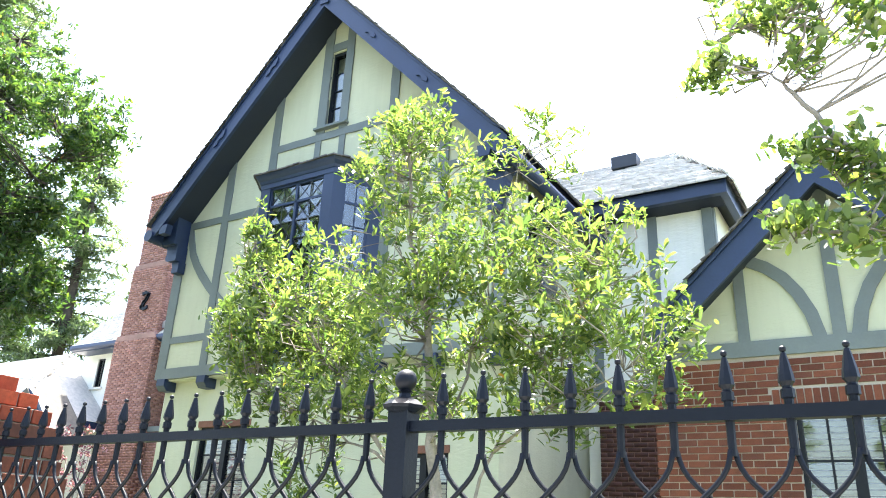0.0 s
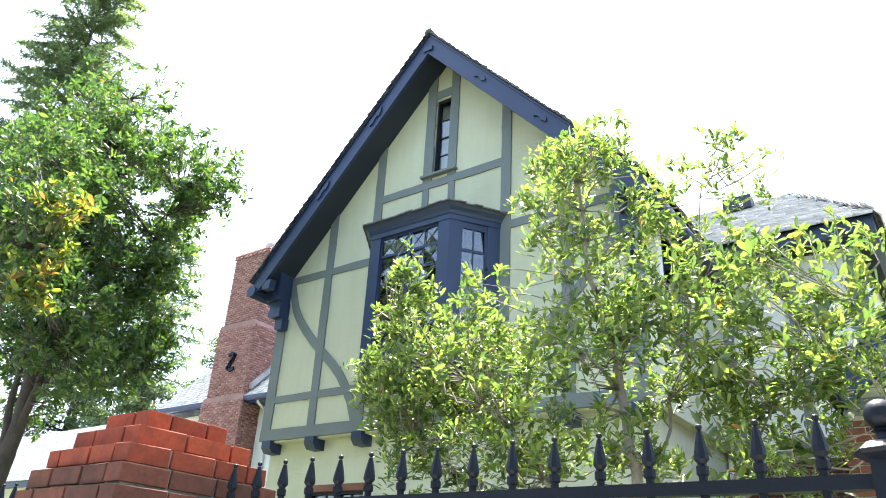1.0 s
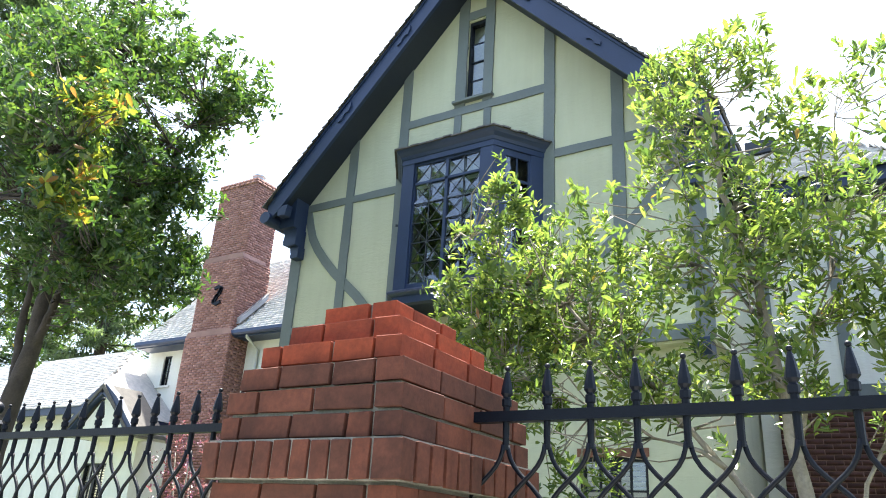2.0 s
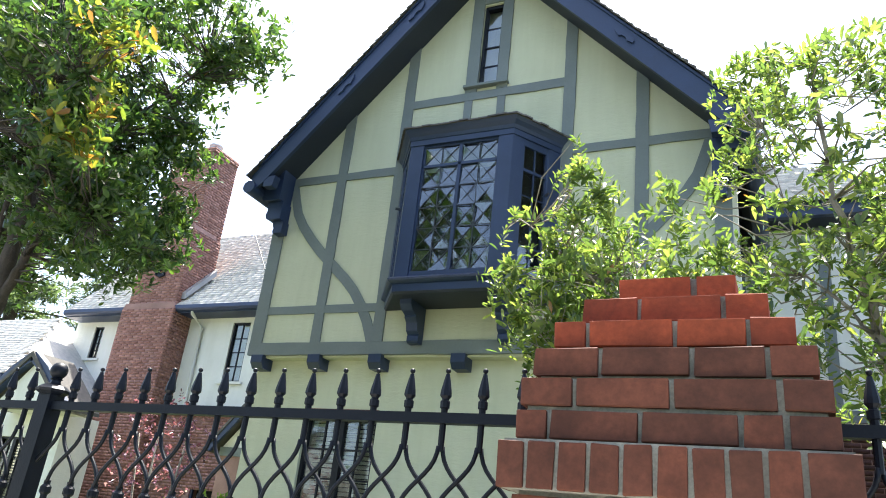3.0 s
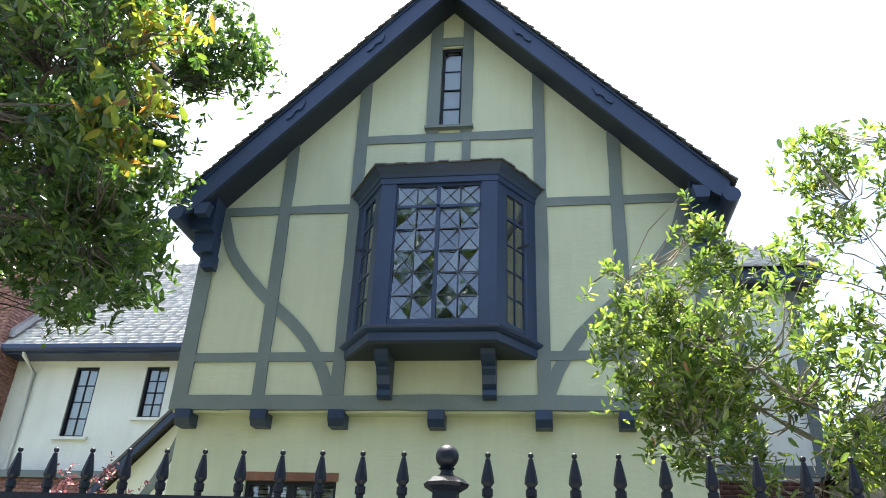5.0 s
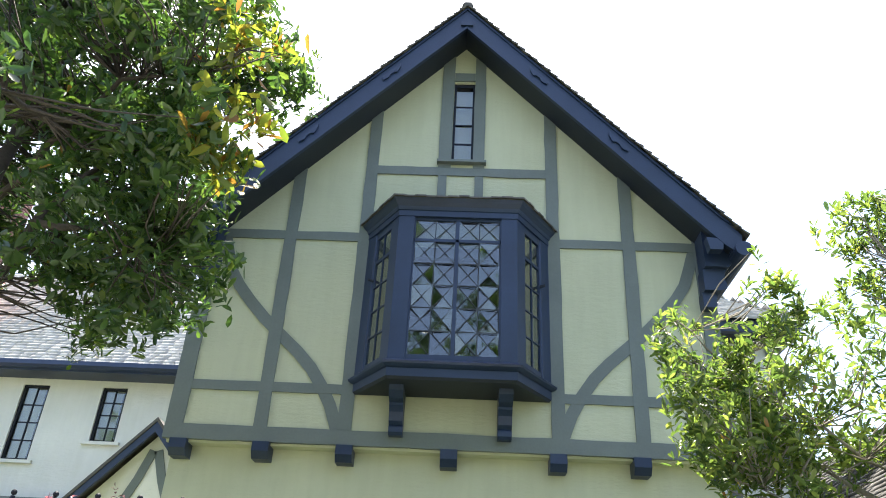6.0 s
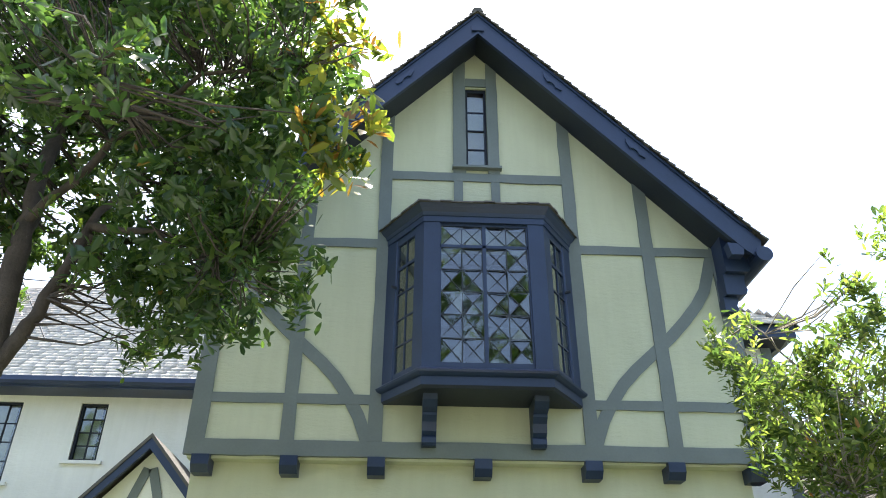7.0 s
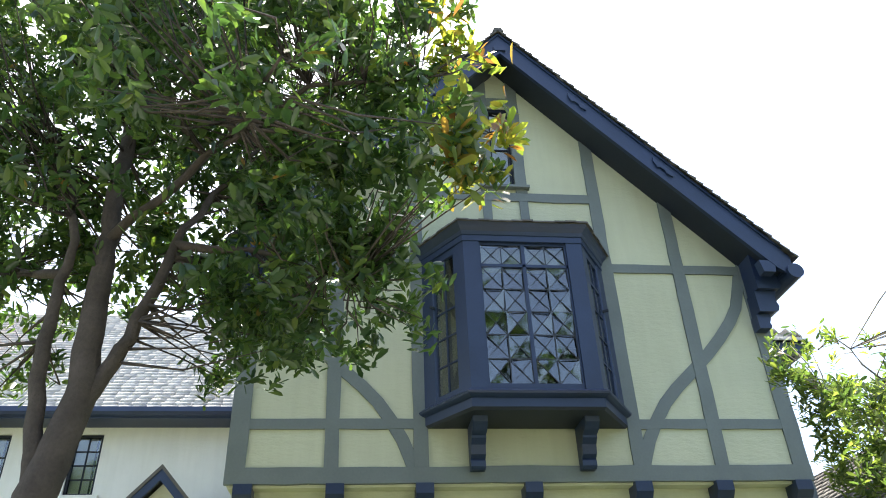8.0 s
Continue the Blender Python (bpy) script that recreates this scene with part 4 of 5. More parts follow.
def garage_wing():
    def top(x):
        return 5.32 - 0.96 * abs(x)
    bm = bmesh.new()
    prism(bm, [(GAX - 1.80, 3.5), (GAX + 1.80, 3.5), (GAX + 1.80, top(1.8)), (GAX, top(0)), (GAX - 1.80, top(1.8))], GY + 0.02, GY + 0.25)
    part("gable_wall", bm, STUCCO, garage)
    boxed("tie_beam", TIMBER, garage, (GAX - 1.84, GAX + 1.84, GY - 0.02, GY + 0.03, 3.49, 3.655))
    bm = bmesh.new()
    prism(bm, [(GAX - 0.06, 3.655), (GAX + 0.07, 3.655), (GAX + 0.07, top(0.07)), (GAX - 0.06, top(0.06))], GY - 0.012, GY + 0.03)
    part("king_post", bm, TIMBER, garage)
    for s in (-1, 1):
        bm = bmesh.new()
        prism(bm, [(GAX + s * 0.845, 3.655), (GAX + s * 0.96, 3.655), (GAX + s * 0.96, top(0.96)), (GAX + s * 0.845, top(0.845))], GY - 0.01, GY + 0.03)
        part("post", bm, TIMBER, garage)
        bm = bmesh.new()
        band(bm, [(GAX + s * x, z) for x, z in ((0.80, 4.56), (0.62, 4.46), (0.46, 4.32), (0.33, 4.13), (0.23, 3.9), (0.17, 3.63))], 0.13, GY - 0.006, GY + 0.03)
        part("curved_brace", bm, TIMBER, garage)
        bm = bmesh.new()
        prism(bm, [(GAX, 5.53), (GAX + s * 1.88, 5.53 - 1.786), (GAX + s * 1.76, 5.16 - 1.672), (GAX, 5.16)], GY - 0.42, GY - 0.36)
        part("barge_board", bm, NAVY, garage, "navy painted barge board")
        bm = bmesh.new()
        prism(bm, [(GAX, 5.54), (GAX + s * 1.89, 5.54 - 1.796), (GAX + s * 1.86, 5.47 - 1.767), (GAX, 5.47)], GY - 0.45, GY - 0.42)
        part("barge_cap", bm, NAVY, garage)
        bm = bmesh.new()
        prism(bm, [(GAX, 5.52), (GAX + s * 1.88, 5.52 - 1.786), (GAX + s * 1.82, 5.27 - 1.729), (GAX, 5.27)], GY - 0.37, 16)
        part("roof_slope", bm, SOFFIT, garage)
        d = Vector((-s, 0, 0.95)).normalized()
        ob = new("shingle_layer", shingles((GAX + s * 1.92, GY - 0.50, 5.535 - 0.95 * 1.92), (0, 1, 0), d, 8.2, 1.92 * math.sqrt(1 + 0.95 ** 2), 0.14, 0.24, DARK_SHINGLE, "garage_shingles", thick=0.03))
        ob.parent = garage
        tagged(ob, "dark overlapping roof shingles", kind="stuff")
    # brick body with a window opening
    wx0, wx1, wz0, wz1 = 6.87, 7.85, 1.5, 2.93
    x0, x1 = 5.47, 9.0
    bm = bmesh.new()
    box(bm, x0 + 0.01, wx0, GY + 0.012, GY + 0.24, -0.02, 3.49), box(bm, wx1, x1, GY + 0.012, GY + 0.24, -0.02, 3.49)
    box(bm, wx0, wx1, GY + 0.012, GY + 0.24, -0.02, wz0), box(bm, wx0, wx1, GY + 0.012, GY + 0.24, wz1, 3.49)
    box(bm, x0 + 0.01, x0 + 0.24, GY + 0.24, 16, -0.02, 3.6)
    wall = part("brick_wall", bm, PALE_MORTAR, garage, "red brick wall with pale mortar")
    casement(garage, wx0, wx1, GY, wz0, wz1, 4, 3, double=True, sill=False)
    rng = random.Random(5)
    cells, near = [], []
    for a, b, c, d in brick_rows(x0, x1, 0.0, 3.48, rng):
        if b > wx0 - 0.2 and a < wx1 + 0.2 and d > wz1 + 0.005 and c < wz1 + 0.22:
            if a < wx0 - 0.2 and b - a > 0.03:
                b = wx0 - 0.2
            elif b > wx1 + 0.2:
                a = wx1 + 0.2
            else:
                continue
        if a < wx1 and b > wx0 and c < wz1 and d > wz0 - 0.01:
            if a < wx0 - 0.03:
                b = wx0
            elif b > wx1 + 0.03:
                a = wx1
            else:
                continue
        if b - a < 0.025:
            continue
        (near if (c > 1.75 and a < 7.9 and b < 7.95) else cells).append((a, b, c, d))
    for k in range(18):
        a = wx0 - 0.19 + k * 0.0755
        near.append((a, a + 0.065, wz1 + 0.01, wz1 + 0.205))
    lots.append((wall, near[:300], GY, rng))
    ob = new("far_bricks", bricks_joined("far_bricks", cells + near[300:], lambda u, d, z: (u, GY + d, z), 0.03, BRICK_JOINED, rng))
    ob.parent = wall
    tagged(ob, kind="stuff")


lots = []
garage_wing()


# ---- the iron fence ----
FENY = 1.96


def picket_mesh():
    """One picket: spear with collar above the rail, a plain bar with a ring low down."""
    bm = bmesh.new()
    lathe(bm, [(0.0105, 1.80), (0.0115, 1.90), (0.0115, 1.932), (0.0165, 1.936), (0.0165, 1.956), (0.012, 1.96), (0.012, 1.964), (0.020, 1.974), (0.0185, 1.99), (0.0125, 2.02), (0.0065, 2.046)], 0, 0, 8)
    bmesh.ops.create_icosphere(bm, subdivisions=2, radius=0.009, matrix=Matrix.Translation((0, 0, 2.056)))
    lathe(bm, [(0.0125, 0.15), (0.0125, 1.555), (0.021, 1.565), (0.021, 1.585), (0.0125, 1.595), (0.0125, 1.61)], 0, 0, 8)
    return mesh_of("picket", bm, IRON)


def bow_mesh(pitch):
    """The two strands that swing across to the neighbouring bars."""
    bm = bmesh.new()
    for s in (-1, 1):
        pts = []
        for k in range(11):
            u = k / 10
            pts.append((s * (0.004 + (pitch - 0.008) * (u - 0.78 * math.sin(2 * math.pi * u) / (2 * math.pi))), 0.007 * s, 1.815 - 0.215 * u))
        tube(bm, pts, [0.0075] * 11, 6)
    return mesh_of("bow", bm, IRON, smooth=True)


def fence(x0, x1, start, pitch, posts):
    fe = thing("iron_fence", "black wrought iron fence with spear tops and bowed bars", "fence", "fence runs")
    fe.location.z = 0.012
    for z0, z1 in ((1.885, 1.918), (0.12, 0.155)):
        boxed("rail", IRON, fe, (x0, x1, FENY - 0.019, FENY + 0.019, z0, z1), soft=0.003)
    pm, bo = picket_mesh(), bow_mesh(pitch)
    x = start - pitch * math.floor((start - x0 - 0.04) / pitch)
    while x < x1 - 0.03:
        if all(abs(x - p) > 0.055 for p in posts):
            for nm, me in (("picket", pm), ("bow", bo)):
                ob = new(nm, me)
                ob.parent = fe
                ob.location = (x, FENY, 0)
        x += pitch
    for p in posts:
        bm = bmesh.new()
        box(bm, p - 0.036, p + 0.036, FENY - 0.036, FENY + 0.036, -0.02, 1.955)
        post = part("post", bm, IRON, fe, "square black iron post", soft=0.004)
        bm = bmesh.new()
        lathe(bm, [(0.045, 1.945), (0.066, 1.958), (0.070, 1.968), (0.05, 1.985), (0.022, 1.995), (0.018, 2.008), (0.026, 2.014), (0.018, 2.02)], p, FENY, 8)
        part("post_cap", bm, IRON, post, "flared iron cap")
        bm = bmesh.new()
        bmesh.ops.create_uvsphere(bm, u_segments=16, v_segments=10, radius=0.036, matrix=Matrix.Translation((p, FENY, 2.05)))
        part("ball_finial", bm, IRON, post, "round iron ball", smooth=True)


fence(4.03, 9.6, 6.282, 0.14, [6.42])
fence(-9.0, 3.43, 1.295, 0.13, [1.17, -1.43, -4.03])


# ---- brick pier ----
def brick_mesh(l, d, h, mat, seed):
    rng = random.Random(seed)
    bm = bmesh.new()
    box(bm, -l / 2, l / 2, -d / 2, d / 2, -h / 2, h / 2)
    bmesh.ops.bevel(bm, geom=bm.edges[:], offset=0.002, segments=1, affect="EDGES")
    for v in bm.verts:
        v.co += Vector((rng.uniform(-1, 1), rng.uniform(-1, 1), rng.uniform(-1, 1))) * 0.0018
    return mesh_of("brick", bm, mat)


def pier(cx, cy):
    pi = thing("brick_pier", "red brick gate pier with stepped pyramid top", "pier")
    rng = random.Random(21)
    cache = {}

    def lay(x, y, z, turned, length, mat, h=0.069):
        key = (round(length, 3), mat.name)
        if key not in cache:
            cache[key] = [brick_mesh(length, 0.098, h, mat, 31 + k) for k in range(3)]
        ob = new("brick", rng.choice(cache[key]))
        ob.parent = pi
        ob.location = (x, y, z)
        ob.rotation_euler = (rng.uniform(-.006, .006), rng.uniform(-.006, .006), rng.uniform(-.008, .008) + (math.pi / 2 if turned else 0))

    def course(w, z, shift, rise=0.033, mat=None):
        """A ring of bricks round a rectangle of width w, a little deeper than wide; mortar core inside."""
        deep = w + 0.10
        boxed("mortar", MORTAR, pi, (cx - w / 2 + 0.015, cx + w / 2 - 0.015, cy - deep / 2 + 0.015, cy + deep / 2 - 0.015, z - 0.049, z + rise), soft=0.004)
        j = 0.012
        for side_no in range(4):
            own, other = (w, deep) if side_no % 2 == 0 else (deep, w)
            run = own - 0.098 - j
            first = shift if side_no % 2 == 0 else (shift + 0.1) % 0.2
            lens, left = [], run
            l = first if 0.06 < first < 0.203 else 0.203
            while left > 0.02:
                lens.append(min(l, left))
                left -= lens[-1] + j
                l = 0.203
            if lens[-1] < 0.06 and len(lens) > 1:
                lens.pop()
            k = (run - j * (len(lens) - 1)) / sum(lens)
            u = 0.0
            for ll in lens:
                ll = round(ll * k, 3)
                c, off = -own / 2 + u + ll / 2, other / 2 - 0.049
                x, y, t = ((cx + c, cy - off, False), (cx + off, cy + c, True), (cx - c, cy + off, False), (cx - off, cy - c, True))[side_no]
                o = rng.uniform(-0.003, 0.003)
                lay(x + (o if t else 0), y + (0 if t else o), z, t, ll, mat or BRICK)
                u += ll + j

    z = 2.236
    widths = [0.297, 0.455, 0.572, 0.648, 0.692, 0.704]
    shifts = [0.203, 0.14, 0.08, 0.16, 0.12, 0.075]
    # the top three courses take the brick colour with sunlight painted in
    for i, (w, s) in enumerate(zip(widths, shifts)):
        course(w, z, s, mat=SUNLIT_BRICK if i < 3 else None)
        z -= 0.081
    # a course of bricks on edge, slightly proud
    z -= 0.018
    w, deep = 0.765, 0.865
    boxed("mortar", MORTAR, pi, (cx - w / 2 + 0.011, cx + w / 2 - 0.011, cy - deep / 2 + 0.011, cy + deep / 2 - 0.011, z - 0.055, z + 0.06), soft=0.004)
    sold = [brick_mesh(0.062, 0.098, 0.108, BRICK, 77 + k) for k in range(4)]
    for side_no in range(4):
        own, other = (w, deep) if side_no % 2 == 0 else (deep, w)
        n = round((own - 0.098) / 0.0755)
        for k in range(n):
            c, off = -own / 2 + 0.031 + k * (own - 0.098) / n, other / 2 - 0.049
            x, y, t = ((cx + c, cy - off, 0), (cx + off, cy + c, 1), (cx - c, cy + off, 0), (cx - off, cy - c, 1))[side_no]
            ob = new("brick", rng.choice(sold))
            ob.parent = pi
            ob.location = (x, y, z)
            ob.rotation_euler = (rng.uniform(-.012, .012), rng.uniform(-.02, .02), (math.pi / 2 if t else 0))
    z -= 0.055 + 0.045
    k = 0
    while z > 0.0:
        course(0.704, z, (0.203, 0.095)[k % 2], 0.06 if k == 0 else 0.036)
        z -= 0.0775
        k += 1


pier(3.73, 1.93)


# ---- trees ----
def leaf_cloud(name, tips, mat, size, per, rng, droop=0.1, spread=0.09, narrow=0.36, rise=0.35):
    """Leafy shoots: folded leaves set in a spiral along each shoot and crowded at its end, two faces a leaf."""
    tips = np.asarray([t[:3] for t in tips], dtype=np.float64)
    m = len(tips)
    dirs = rng.normal(size=(m, 3)) * 0.6 + np.array([0, 0, rise])
    dirs /= np.linalg.norm(dirs, axis=1)[:, None]
    side_a = np.cross(dirs, rng.normal(size=(m, 3)))
    side_a /= np.linalg.norm(side_a, axis=1)[:, None] + 1e-9
    side_b = np.cross(dirs, side_a)
    idx = np.repeat(np.arange(m), per)
    n = len(idx)
    u = np.tile((np.arange(per) + 0.5) / per, m) ** 0.7
    turn = np.tile(np.arange(per) * 2.4, m) + rng.normal(0, 0.35, n)
    shoot = (spread * rng.uniform(1.6, 2.9, m))[idx]
    base = tips[idx] - dirs[idx] * ((1 - u) * shoot)[:, None] + rng.normal(size=(n, 3)) * spread * 0.10
    open_angle = np.radians(78 - 50 * u) + rng.normal(0, 0.22, n)
    out = side_a[idx] * np.cos(turn)[:, None] + side_b[idx] * np.sin(turn)[:, None]
    d = dirs[idx] * np.cos(open_angle)[:, None] + out * np.sin(open_angle)[:, None] + np.array([0, 0, -droop]) + rng.normal(size=(n, 3)) * 0.12
    d /= np.linalg.norm(d, axis=1)[:, None]
    s = size * rng.uniform(0.7, 1.2, n) * (1.05 - 0.3 * u)
    up = dirs[idx] * 0.8 + np.array([0, 0, 0.5]) + rng.normal(size=(n, 3)) * 0.3
    w = np.cross(d, up)
    w /= np.linalg.norm(w, axis=1)[:, None] + 1e-9
    nor = np.cross(w, d)
    wide = (s * narrow * rng.uniform(0.8, 1.2, n))[:, None] * w * 0.5
    curl = (s * rng.uniform(0.0, 0.16, n))[:, None] * nor
    lift = nor * (s * 0.05)[:, None]
    at = lambda f, k, c: base + d * (s * f)[:, None] + wide * k + lift * abs(k) - curl * c
    vs = np.empty((n * 6, 3))
    vs[0::6], vs[1::6], vs[2::6], vs[3::6], vs[4::6], vs[5::6] = base, at(0.38, 0.8, 0.1), at(0.78, 0.9, 0.6), at(1.0, 0.0, 1.0), at(0.78, -0.9, 0.6), at(0.38, -0.8, 0.1)
    k = np.arange(n)[:, None] * 6
    fs = np.concatenate([k + np.array([[0, 1, 2, 3]]), k + np.array([[0, 3, 4, 5]])])
    return arrays(name, vs, fs, mat)


def fill(blobs, rng, gap=0.42, scale=1.1):
    """Tips inside a set of ellipsoids (cx, cy, cz, rx, ry, rz, count), thinned to leave gaps."""
    out = []
    for cx, cy, cz, rx, ry, rz, n in blobs:
        got = 0
        while got < n:
            p = rng.normal(size=3)
            p *= rng.uniform(0.15, 1.0) ** 0.45 * rng.uniform(0.85, 1.13) / np.linalg.norm(p)
            q = (cx + p[0] * rx, cy + p[1] * ry, cz + p[2] * rz)
            got += 1
            if noise.noise(Vector(q) * scale) * 0.5 + 0.5 < gap:
                continue
            out.append(q)
    return out


def limbs(bm, nodes, tips, r0, rng, twig=0.006, share=3):
    """Trunk stems to every node, then twigs from the nearest point of the stems to some tips."""
    joints = []
    for no, stem in enumerate(nodes):
        pts = [Vector(p) for p in stem]
        smooth_pts = []
        for a, b in zip(pts, pts[1:]):
            for k in range(4):
                p = a.lerp(b, k / 4)
                if k:
                    p += Vector(rng.normal(size=3)) * 0.02 * (a - b).length
                smooth_pts.append(p)
        smooth_pts.append(pts[-1])
        n = len(smooth_pts)
        rr = [r0 * (1 - 0.82 * i / (n - 1)) * (1.0 if no == 0 else 0.5 if no < 3 else 0.28) for i in range(n)]
        tube(bm, smooth_pts, rr, 8)
        joints += [(p, r) for p, r in zip(smooth_pts[2:], rr[2:])]
    for i, t in enumerate(tips):
        if i % share:
            continue
        t = Vector(t)
        j, r = min(joints, key=lambda q: (q[0] - t).length + (0.5 if q[0].z > t.z else 0))
        mid = j.lerp(t, 0.5) + Vector(rng.normal(size=3)) * 0.06 + Vector((0, 0, -0.05))
        tube(bm, [j, mid, t], [min(r * 0.5, 0.014), twig * 1.1, twig * 0.4], 4)


def tree(name, label, blobs, stems, leaf, bark, size, per, r0, seed, gap=0.42, young=None, scale=1.1, spread=0.09, share=3, narrow=0.36, rise=0.35):
    rng = np.random.default_rng(seed)
    tr = thing(name, label, "tree")
    tips = fill(blobs, rng, gap, scale)
    bm = bmesh.new()
    limbs(bm, stems, tips, r0, rng, share=share)
    part("trunk", bm, bark, tr, smooth=True)
    old = [t for t in tips if not (young and young(t) and noise.noise(Vector(t) * 3.0) > -0.1)]
    ob = new("crown", leaf_cloud("crown", old, leaf, size, per, rng, spread=spread, narrow=narrow, rise=rise))
    ob.parent = tr
    if young:
        some = [t for t in tips if young(t)]
        ob = new("young_foliage", leaf_cloud("young_foliage", some, LEAF_TIP, size * 1.2, max(4, per * 2 // 3), rng, spread=spread, narrow=narrow, rise=rise))
        ob.parent = tr
    return tr


# the small bright tree behind the fence
tree("garden_tree", "small multi-stemmed tree with bright yellow-green leaves behind the fence",
     [(4.42, 4.85, 4.45, 0.65, 0.6, 0.95, 240), (5.25, 5.5, 4.7, 0.45, 0.45, 0.75, 70), (3.75, 5.7, 5.0, 0.38, 0.4, 0.55, 85), (3.1, 5.2, 3.65, 1.0, 0.75, 0.7, 260),
      (2.3, 5.3, 3.95, 0.36, 0.4, 0.36, 55), (2.3, 5.2, 3.4, 0.42, 0.4, 0.4, 80), (2.05, 5.15, 3.75, 0.25, 0.25, 0.3, 35), (1.98, 5.25, 4.15, 0.16, 0.15, 0.18, 12), (2.66, 4.85, 4.3, 0.24, 0.22, 0.42, 55), (3.92, 5.4, 5.4, 0.25, 0.25, 0.32, 35), (2.35, 6.3, 4.5, 0.28, 0.3, 0.32, 45), (2.6, 6.2, 4.0, 0.38, 0.35, 0.35, 75), (2.6, 6.1, 3.5, 0.4, 0.35, 0.35, 75), (2.6, 5.2, 3.1, 0.52, 0.5, 0.5, 105), (5.4, 5.1, 3.55, 1.0, 0.75, 0.75, 300), (6.15, 5.0, 2.95, 0.55, 0.55, 0.6, 110),
      (4.4, 5.0, 3.1, 1.2, 0.85, 0.75, 260), (3.3, 5.0, 2.65, 0.8, 0.6, 0.4, 110), (5.3, 5.0, 2.7, 0.8, 0.6, 0.45, 90), (3.1, 5.3, 2.1, 0.35, 0.4, 0.3, 25)],
     [[(4.75, 5.0, 0), (4.74, 5.0, 1.4), (4.62, 5.0, 2.5), (4.52, 5.0, 3.3), (4.35, 4.9, 4.0), (4.3, 4.85, 5.1)], [(4.75, 5.0, 1.2), (4.35, 5.05, 1.9), (3.85, 5.1, 2.5), (3.5, 5.1, 3.0), (2.5, 5.3, 3.8), (2.0, 5.15, 4.2)], [(3.85, 5.1, 2.5), (3.1, 5.6, 3.2), (2.5, 6.2, 4.2)],
      [(4.78, 5.0, 1.3), (5.1, 5.1, 2.2), (5.5, 5.2, 2.9), (6.1, 5.0, 3.5)], [(4.66, 5.0, 2.2), (4.95, 5.3, 3.4), (5.2, 5.5, 5.1)], [(4.56, 5.0, 3.0), (4.15, 5.0, 3.5), (3.95, 5.2, 4.8)],
      [(4.2, 5.05, 2.1), (3.6, 5.1, 2.4), (2.5, 5.2, 2.9)], [(5.1, 5.1, 2.2), (5.6, 5.0, 2.5), (6.2, 4.9, 2.7)]],
     LEAF_A, BARK, 0.10, 16, 0.06, 4, gap=0.415, scale=2.1, share=2, spread=0.085, narrow=0.34, rise=0.85)

